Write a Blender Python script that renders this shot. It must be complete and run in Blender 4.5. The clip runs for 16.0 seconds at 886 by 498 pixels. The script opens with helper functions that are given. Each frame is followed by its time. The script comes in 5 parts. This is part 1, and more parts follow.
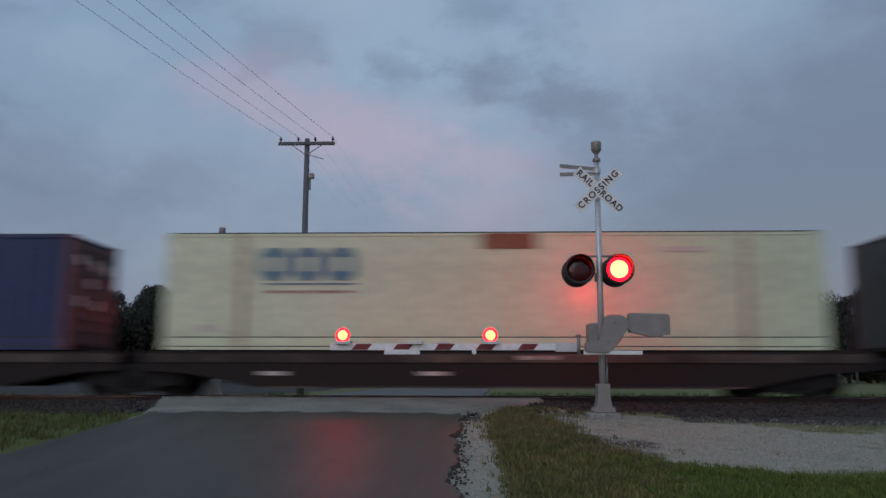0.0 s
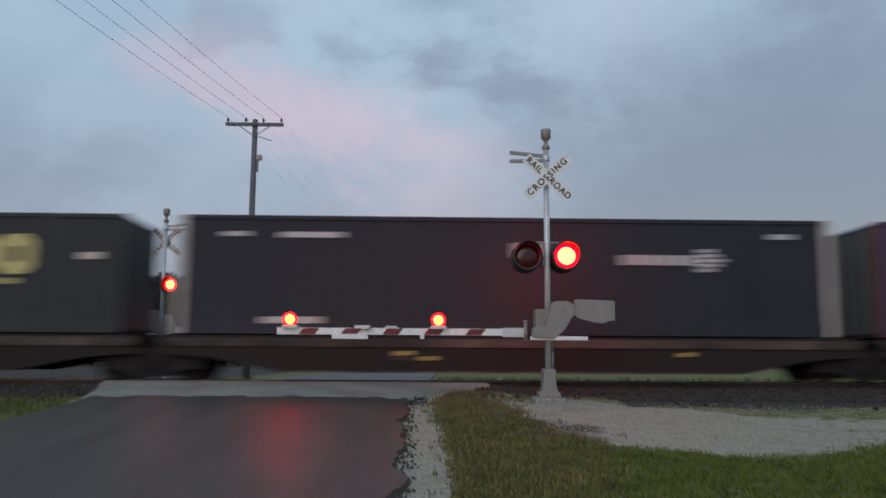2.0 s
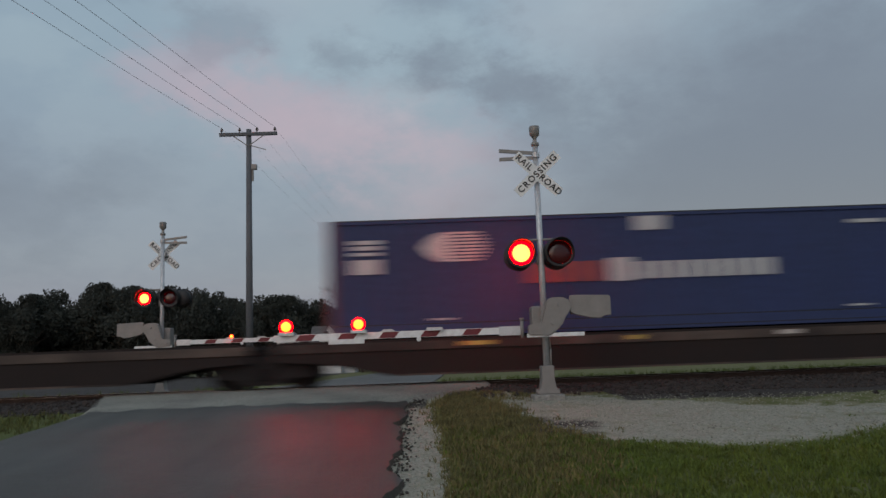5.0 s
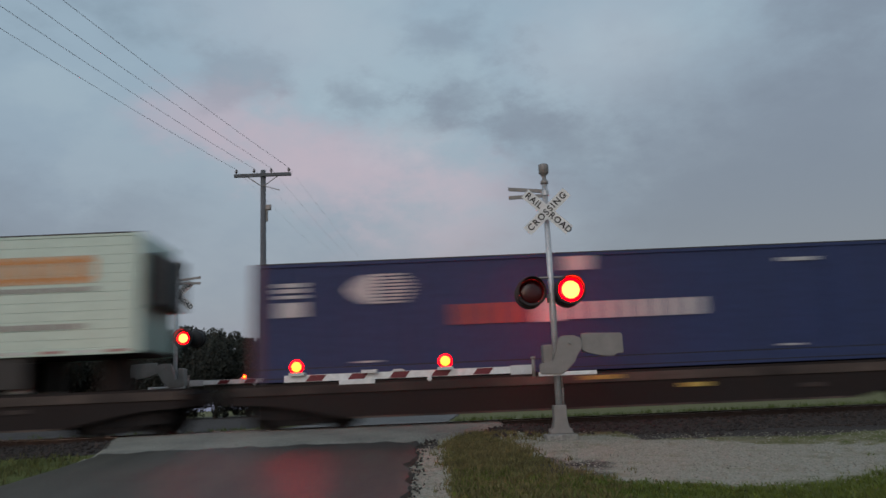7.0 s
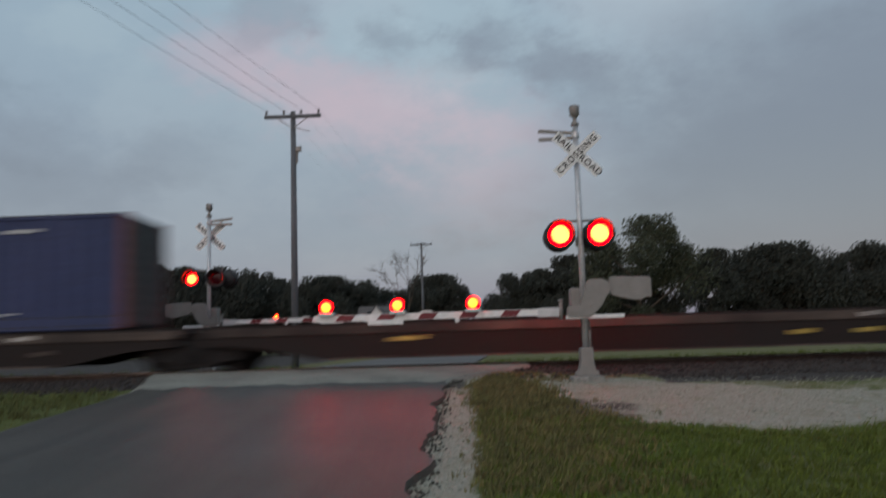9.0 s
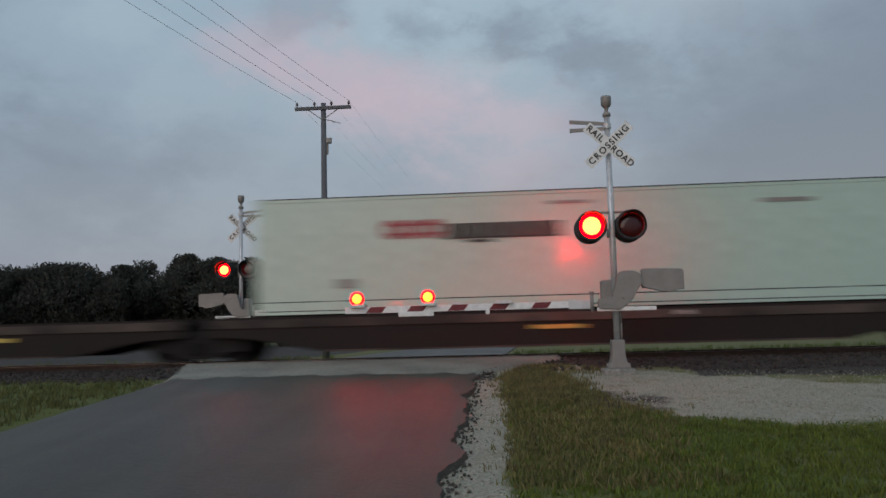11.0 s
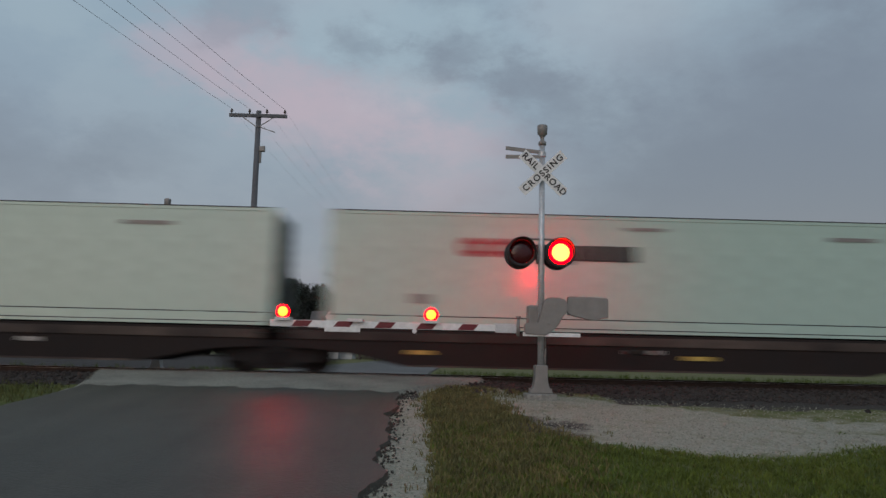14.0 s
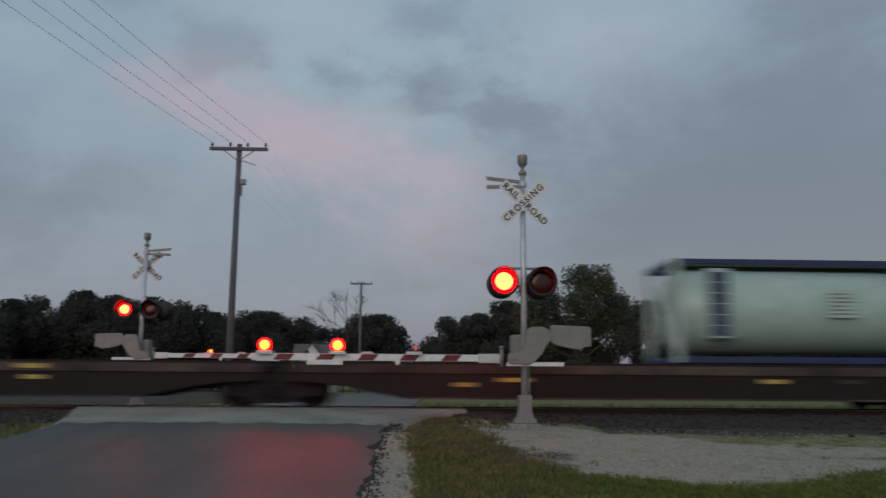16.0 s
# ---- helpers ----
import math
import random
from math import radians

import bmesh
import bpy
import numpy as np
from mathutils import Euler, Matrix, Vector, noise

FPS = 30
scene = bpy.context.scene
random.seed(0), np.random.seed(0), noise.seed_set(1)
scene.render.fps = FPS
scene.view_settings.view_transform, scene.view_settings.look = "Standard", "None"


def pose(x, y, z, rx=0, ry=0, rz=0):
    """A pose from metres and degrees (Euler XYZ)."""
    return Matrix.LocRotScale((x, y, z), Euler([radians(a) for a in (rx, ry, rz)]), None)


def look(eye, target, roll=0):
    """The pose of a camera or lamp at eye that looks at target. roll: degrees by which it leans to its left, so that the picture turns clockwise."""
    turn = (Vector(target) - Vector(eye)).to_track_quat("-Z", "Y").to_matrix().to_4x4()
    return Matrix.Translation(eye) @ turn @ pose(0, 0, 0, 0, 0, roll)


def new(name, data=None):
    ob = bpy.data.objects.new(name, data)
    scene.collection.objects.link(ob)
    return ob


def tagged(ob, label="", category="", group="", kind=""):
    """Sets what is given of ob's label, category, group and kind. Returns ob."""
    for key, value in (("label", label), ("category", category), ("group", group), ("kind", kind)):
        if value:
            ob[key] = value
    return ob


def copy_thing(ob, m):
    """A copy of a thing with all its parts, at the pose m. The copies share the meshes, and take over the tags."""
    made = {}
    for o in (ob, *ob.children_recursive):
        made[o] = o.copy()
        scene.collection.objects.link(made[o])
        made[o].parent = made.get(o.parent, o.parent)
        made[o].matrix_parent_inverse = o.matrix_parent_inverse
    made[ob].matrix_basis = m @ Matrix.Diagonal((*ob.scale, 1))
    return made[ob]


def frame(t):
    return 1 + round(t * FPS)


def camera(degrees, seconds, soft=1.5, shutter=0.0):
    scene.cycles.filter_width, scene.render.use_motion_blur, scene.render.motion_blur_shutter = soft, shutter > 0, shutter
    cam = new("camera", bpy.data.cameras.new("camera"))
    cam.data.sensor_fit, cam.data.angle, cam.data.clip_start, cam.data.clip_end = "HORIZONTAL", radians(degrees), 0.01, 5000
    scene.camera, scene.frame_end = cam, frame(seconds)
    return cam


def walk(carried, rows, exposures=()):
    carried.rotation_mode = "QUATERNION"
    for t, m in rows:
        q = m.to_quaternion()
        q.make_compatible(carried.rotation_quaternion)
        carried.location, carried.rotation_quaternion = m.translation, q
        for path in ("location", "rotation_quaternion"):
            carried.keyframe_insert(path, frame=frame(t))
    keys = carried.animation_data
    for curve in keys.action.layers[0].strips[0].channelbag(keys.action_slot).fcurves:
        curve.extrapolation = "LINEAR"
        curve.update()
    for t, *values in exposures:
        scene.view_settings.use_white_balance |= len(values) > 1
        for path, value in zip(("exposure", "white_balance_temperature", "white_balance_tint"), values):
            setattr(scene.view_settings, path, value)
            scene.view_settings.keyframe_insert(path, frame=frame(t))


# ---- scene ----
cam = camera(57.0, 16.0, soft=1.45, shutter=0.9)
PATH = [
    (0.0, 0.000, 0.0, 1.600, 98.80, -0.10, 2.00),
    (0.5, -0.010, 0.0, 1.600, 98.93, 1.36, 1.99),
    (1.0, 0.039, 0.0, 1.596, 99.70, 0.35, 1.93),
    (1.5, 0.010, 0.0, 1.601, 99.44, -0.40, 0.65),
    (2.0, -0.013, 0.0, 1.612, 97.72, -0.32, -1.68),
    (2.5, -0.030, 0.0, 1.600, 97.35, -0.67, -2.19),
    (3.0, -0.020, 0.0, 1.605, 97.09, -0.90, -2.03),
    (3.5, -0.030, 0.0, 1.606, 97.46, -1.76, -1.87),
    (4.0, 0.099, 0.0, 1.599, 98.98, 1.00, -1.37),
    (4.2, 0.121, 0.0, 1.600, 97.77, 1.58, -0.77),
    (6.3, 0.381, 0.0, 1.595, 99.28, 2.98, -1.66),
    (6.5, 0.388, 0.0, 1.602, 99.97, 2.61, -1.05),
    (7.0, 0.347, 0.0, 1.605, 100.57, 2.36, 0.15),
    (7.5, 0.342, 0.0, 1.596, 99.01, 0.47, -0.01),
    (8.0, 0.357, 0.0, 1.602, 98.18, 1.57, -0.04),
    (8.5, 0.410, 0.0, 1.611, 97.55, 2.55, 2.09),
    (9.0, 0.399, 0.0, 1.603, 96.61, 1.71, 2.23),
    (9.2, 0.364, 0.0, 1.600, 95.12, 3.55, 5.17),
    (11.3, 0.372, 0.0, 1.628, 96.57, 1.05, 4.46),
    (11.5, 0.338, 0.0, 1.625, 96.97, 0.22, 5.54),
    (12.0, 0.348, 0.0, 1.621, 96.78, 0.50, 4.12),
    (12.5, 0.322, 0.0, 1.628, 95.93, -1.57, 0.94),
    (13.0, 0.299, 0.0, 1.626, 97.17, -1.45, 1.61),
    (13.5, 0.308, 0.0, 1.630, 98.63, -1.28, -0.03),
    (14.0, 0.291, 0.0, 1.634, 97.28, -1.32, -1.20),
    (14.5, 0.284, 0.0, 1.631, 97.73, -0.92, 0.71),
    (15.0, 0.297, 0.0, 1.624, 97.92, -0.22, 0.74),
    (15.5, 0.300, 0.0, 1.631, 99.07, -0.43, -0.11),
    (16.0, 0.302, 0.0, 1.633, 99.45, -0.38, -2.30),
]

walk(cam, [(t, pose(x, y, z, rx, ry, rz)) for t, x, y, z, rx, ry, rz in PATH],
     exposures=[(0.0, -0.04, 6000, 19), (0.6, 0.02, 6050, 19), (1.5, 0.25, 6250, 18), (2.5, 0.50, 6600, 17), (3.5, 0.38, 6750, 16), (4.0, 0.06, 6800, 16), (4.2, 0.06, 6800, 16), (7.0, 0.17, 6750, 16), (9.0, 0.22, 6800, 16), (12.0, 0.20, 6750, 16), (12.6, 0.20, 6750, 16), (13.5, 0.06, 6750, 16), (14.5, 0.12, 6720, 16), (15.5, 0.12, 6700, 16), (16.0, 0.0, 6700, 16)])

# ---------------------------------------------------------------- world and light
SUN_EL, SUN_AZ = 3.0, 205.0          # low sun behind the camera, hidden by cloud


def aim(yaw, pitch):
    """Unit way from a heading (degrees to the left of +y) and a height."""
    a, b = radians(yaw), radians(pitch)
    return (-math.sin(a) * math.cos(b), math.cos(a) * math.cos(b), math.sin(b))


def build_world():
    world = bpy.data.worlds.new("dusk_sky")
    scene.world = world
    world.use_nodes = True
    nt = world.node_tree
    n, l = nt.nodes, nt.links
    n.clear()
    out = n.new("ShaderNodeOutputWorld")
    bg = n.new("ShaderNodeBackground")
    l.new(bg.outputs[0], out.inputs[0])
    sky = n.new("ShaderNodeTexSky")
    sky.sky_type, sky.sun_disc = "NISHITA", False
    sky.sun_elevation, sky.sun_rotation = radians(SUN_EL), radians(SUN_AZ)
    sky.air_density, sky.dust_density = 1.2, 1.5
    dim = n.new("ShaderNodeVectorMath")
    dim.operation = "SCALE"
    dim.inputs["Scale"].default_value = 0.035
    l.new(sky.outputs[0], dim.inputs[0])
    co = n.new("ShaderNodeTexCoord")

    def math_node(op, a, b=None, c=None):
        m = n.new("ShaderNodeMath")
        m.operation = op
        for i, v in enumerate((a, b, c)):
            if v is None:
                continue
            if isinstance(v, (int, float)):
                m.inputs[i].default_value = v
            else:
                l.new(v, m.inputs[i])
        return m.outputs[0]

    def noise_tex(scale, detail, vec, rough=0.55):
        t = n.new("ShaderNodeTexNoise")
        t.inputs["Scale"].default_value, t.inputs["Detail"].default_value = scale, detail
        t.inputs["Roughness"].default_value = rough
        l.new(vec, t.inputs["Vector"])
        return t

    def ramp(fac, stops):
        r = n.new("ShaderNodeValToRGB")
        r.color_ramp.interpolation = "EASE"
        els = r.color_ramp.elements
        els[0].position, els[0].color = stops[0][0], (*stops[0][1], 1)
        els[1].position, els[1].color = stops[-1][0], (*stops[-1][1], 1)
        for p, c in stops[1:-1]:
            els.new(p).color = (*c, 1)
        l.new(fac, r.inputs[0])
        return r.outputs[0]

    def mix(fac, a, b):
        m = n.new("ShaderNodeMix")
        m.data_type = "RGBA"
        if isinstance(fac, float):
            m.inputs["Factor"].default_value = fac
        else:
            l.new(fac, m.inputs["Factor"])
        for sock, v in ((m.inputs[6], a), (m.inputs[7], b)):
            if isinstance(v, tuple):
                sock.default_value = (*v, 1)
            else:
                l.new(v, sock)
        return m.outputs[2]

    # cloud layers: wide stretched veils and smaller darker puffs
    stretch = n.new("ShaderNodeMapping")
    stretch.inputs["Scale"].default_value = (1.0, 1.0, 1.8)
    l.new(co.outputs["Generated"], stretch.inputs[0])
    big = noise_tex(2.2, 5, stretch.outputs[0])
    fine = noise_tex(6.5, 7, stretch.outputs[0], 0.6)
    puff = noise_tex(15.0, 8, stretch.outputs[0], 0.62)
    veil = math_node("ADD", math_node("MULTIPLY", big.outputs[0], 0.62), math_node("MULTIPLY", fine.outputs[0], 0.38))
    sep = n.new("ShaderNodeSeparateXYZ")
    l.new(co.outputs["Generated"], sep.inputs[0])
    height = ramp(sep.outputs[2], [(0.0, (0.178, 0.212, 0.296)), (0.14, (0.205, 0.268, 0.344)), (0.42, (0.252, 0.360, 0.434)),
                                   (0.9, (0.275, 0.36, 0.445))])
    cloud = ramp(veil, [(0.34, (0.66, 0.68, 0.72)), (0.47, (0.90, 0.92, 0.95)), (0.56, (1.0, 1.0, 1.0)), (0.68, (1.12, 1.10, 1.08))])
    tone = n.new("ShaderNodeMix")
    tone.data_type, tone.blend_type = "RGBA", "MULTIPLY"
    tone.inputs["Factor"].default_value = 1.0
    l.new(height, tone.inputs[6])
    l.new(cloud, tone.inputs[7])
    colour = tone.outputs[2]

    def patch(yaw, pitch, inner, outer, colour_in, tint, strength, spread=0.24):
        """One cloud: a soft patch round a direction, its edge broken by noise."""
        dist = n.new("ShaderNodeVectorMath")
        dist.operation = "DISTANCE"
        l.new(stretch.outputs[0], dist.inputs[0])
        w = aim(yaw, pitch)
        dist.inputs[1].default_value = (w[0], w[1], w[2] * 1.8)
        d = math_node("ADD", math_node("ADD", dist.outputs["Value"], math_node("MULTIPLY", math_node("SUBTRACT", fine.outputs[0], 0.5), spread)),
                      math_node("MULTIPLY", math_node("SUBTRACT", puff.outputs[0], 0.5), 0.14))
        rng = n.new("ShaderNodeMapRange")
        rng.interpolation_type = "SMOOTHSTEP"
        for i, v in ((1, outer), (2, inner), (3, 0.0), (4, strength)):
            rng.inputs[i].default_value = v
        l.new(d, rng.inputs[0])
        return mix(rng.outputs[0], colour_in, tint)

    for args in CLOUDS:
        colour = patch(args[0], args[1], args[2], args[3], colour, args[4], args[5])
    total = n.new("ShaderNodeVectorMath")
    total.operation = "ADD"
    l.new(dim.outputs[0], total.inputs[0])
    l.new(colour, total.inputs[1])
    l.new(total.outputs[0], bg.inputs[0])
    bg.inputs[1].default_value = 1.0


PINK, GREY, PALE = (0.390, 0.342, 0.408), (0.143, 0.187, 0.250), (0.345, 0.405, 0.465)
CLOUDS = [
    (6.7, 16.3, 0.0, 0.15, PINK, 0.75), (1.0, 14.8, 0.0, 0.15, PINK, 0.7), (17.0, 19.5, 0.0, 0.11, PINK, 0.55), (11.5, 18.0, 0.0, 0.12, PINK, 0.6),
    (-2.0, 11.5, 0.0, 0.20, PINK, 0.4), (10.0, 26.0, 0.0, 0.2, PALE, 0.4), (-14.0, 23.0, 0.0, 0.2, PALE, 0.45), (1.5, 18.5, 0.0, 0.10, PALE, 0.4),
    (5.4, 21.2, 0.0, 0.085, GREY, 0.55), (0.6, 20.0, 0.0, 0.075, GREY, 0.5), (-2.0, 20.8, 0.0, 0.10, GREY, 0.62), (-6.7, 19.3, 0.0, 0.085, GREY, 0.65),
    (-9.5, 17.5, 0.0, 0.09, GREY, 0.5), (14.3, 22.8, 0.0, 0.075, GREY, 0.4), (-28.0, 15.0, 0.05, 0.44, GREY, 0.85), (-19.0, 14.5, 0.0, 0.14, GREY, 0.45),
    (-30.0, 24.0, 0.0, 0.15, GREY, 0.5), (29.0, 11.0, 0.02, 0.18, GREY, 0.5), (-1.0, 25.0, 0.0, 0.09, GREY, 0.45), (20.0, 13.0, 0.0, 0.10, GREY, 0.3), (-27.0, 7.0, 0.16, 0.50, (0.122, 0.163, 0.230), 0.85),
]
build_world()
sun = new("sun", bpy.data.lights.new("sun", "SUN"))
sun.data.energy, sun.data.angle, sun.data.color = 0.62, radians(50), (1.0, 0.96, 0.92)
sun.matrix_world = look((0, 0, 50), (50 * math.sin(radians(25)), 50, 50 - 26))


# ---------------------------------------------------------------- materials
def material(name, base, rough=0.6, metal=0.0, scale=6.0, amount=0.25, bump=0.1, second=None, grain=40.0,
             emission=None, strength=0.0, island=0.0, random_part=0.0, streak=0.0):
    """A procedural surface: stains at one scale, grain at a finer one, optional second colour for stains and wear."""
    m = bpy.data.materials.new(name)
    m.use_nodes = True
    nt = m.node_tree
    n, l = nt.nodes, nt.links
    bsdf = n["Principled BSDF"]
    co = n.new("ShaderNodeTexCoord")
    mp = n.new("ShaderNodeMapping")
    if streak:
        mp.inputs["Scale"].default_value = (1, 1, streak)
    l.new(co.outputs["Object"], mp.inputs[0])
    a = n.new("ShaderNodeTexNoise")
    a.inputs["Scale"].default_value, a.inputs["Detail"].default_value = scale, 6
    b = n.new("ShaderNodeTexNoise")
    b.inputs["Scale"].default_value, b.inputs["Detail"].default_value = grain, 4
    l.new(mp.outputs[0], a.inputs["Vector"])
    l.new(co.outputs["Object"], b.inputs["Vector"])
    other = second or tuple(c * 0.55 for c in base)
    r = n.new("ShaderNodeValToRGB")
    r.color_ramp.elements[0].position, r.color_ramp.elements[1].position = 0.38, 0.66
    r.color_ramp.elements[0].color = (0, 0, 0, 1)
    r.color_ramp.elements[1].color = (1, 1, 1, 1)
    l.new(a.outputs[0], r.inputs[0])
    f = n.new("ShaderNodeMath")
    f.operation = "MULTIPLY"
    l.new(r.outputs[0], f.inputs[0])
    f.inputs[1].default_value = amount
    mix = n.new("ShaderNodeMix")
    mix.data_type = "RGBA"
    l.new(f.outputs[0], mix.inputs["Factor"])
    mix.inputs[6].default_value, mix.inputs[7].default_value = (*base, 1), (*other, 1)
    hsv = n.new("ShaderNodeHueSaturation")
    l.new(mix.outputs[2], hsv.inputs["Color"])
    val = n.new("ShaderNodeMapRange")
    val.inputs[1].default_value, val.inputs[2].default_value = 0.3, 0.7
    val.inputs[3].default_value, val.inputs[4].default_value = 1 - 0.45 * amount - 0.05, 1 + 0.45 * amount + 0.05
    l.new(b.outputs[0], val.inputs[0])
    value = val.outputs[0]
    if island or random_part:
        g = n.new("ShaderNodeNewGeometry" if island else "ShaderNodeObjectInfo")
        k = n.new("ShaderNodeMapRange")
        k.inputs[3].default_value, k.inputs[4].default_value = 1 - (island or random_part), 1 + (island or random_part)
        l.new(g.outputs["Random Per Island" if island else "Random"], k.inputs[0])
        p = n.new("ShaderNodeMath")
        p.operation = "MULTIPLY"
        l.new(value, p.inputs[0])
        l.new(k.outputs[0], p.inputs[1])
        value = p.outputs[0]
    l.new(value, hsv.inputs["Value"])
    l.new(hsv.outputs[0], bsdf.inputs["Base Color"])
    rr = n.new("ShaderNodeMapRange")
    rr.inputs[3].default_value, rr.inputs[4].default_value = max(0.05, rough - 0.12), min(1, rough + 0.12)
    l.new(a.outputs[0], rr.inputs[0])
    l.new(rr.outputs[0], bsdf.inputs["Roughness"])
    bsdf.inputs["Metallic"].default_value = metal
    if bump:
        bp = n.new("ShaderNodeBump")
        bp.inputs["Strength"].default_value, bp.inputs["Distance"].default_value = min(1.0, bump * 3), 0.02
        l.new(b.outputs[0], bp.inputs["Height"])
        l.new(bp.outputs[0], bsdf.inputs["Normal"])
    if emission:
        bsdf.inputs["Emission Color"].default_value = (*emission, 1)
        bsdf.inputs["Emission Strength"].default_value = strength
    return m


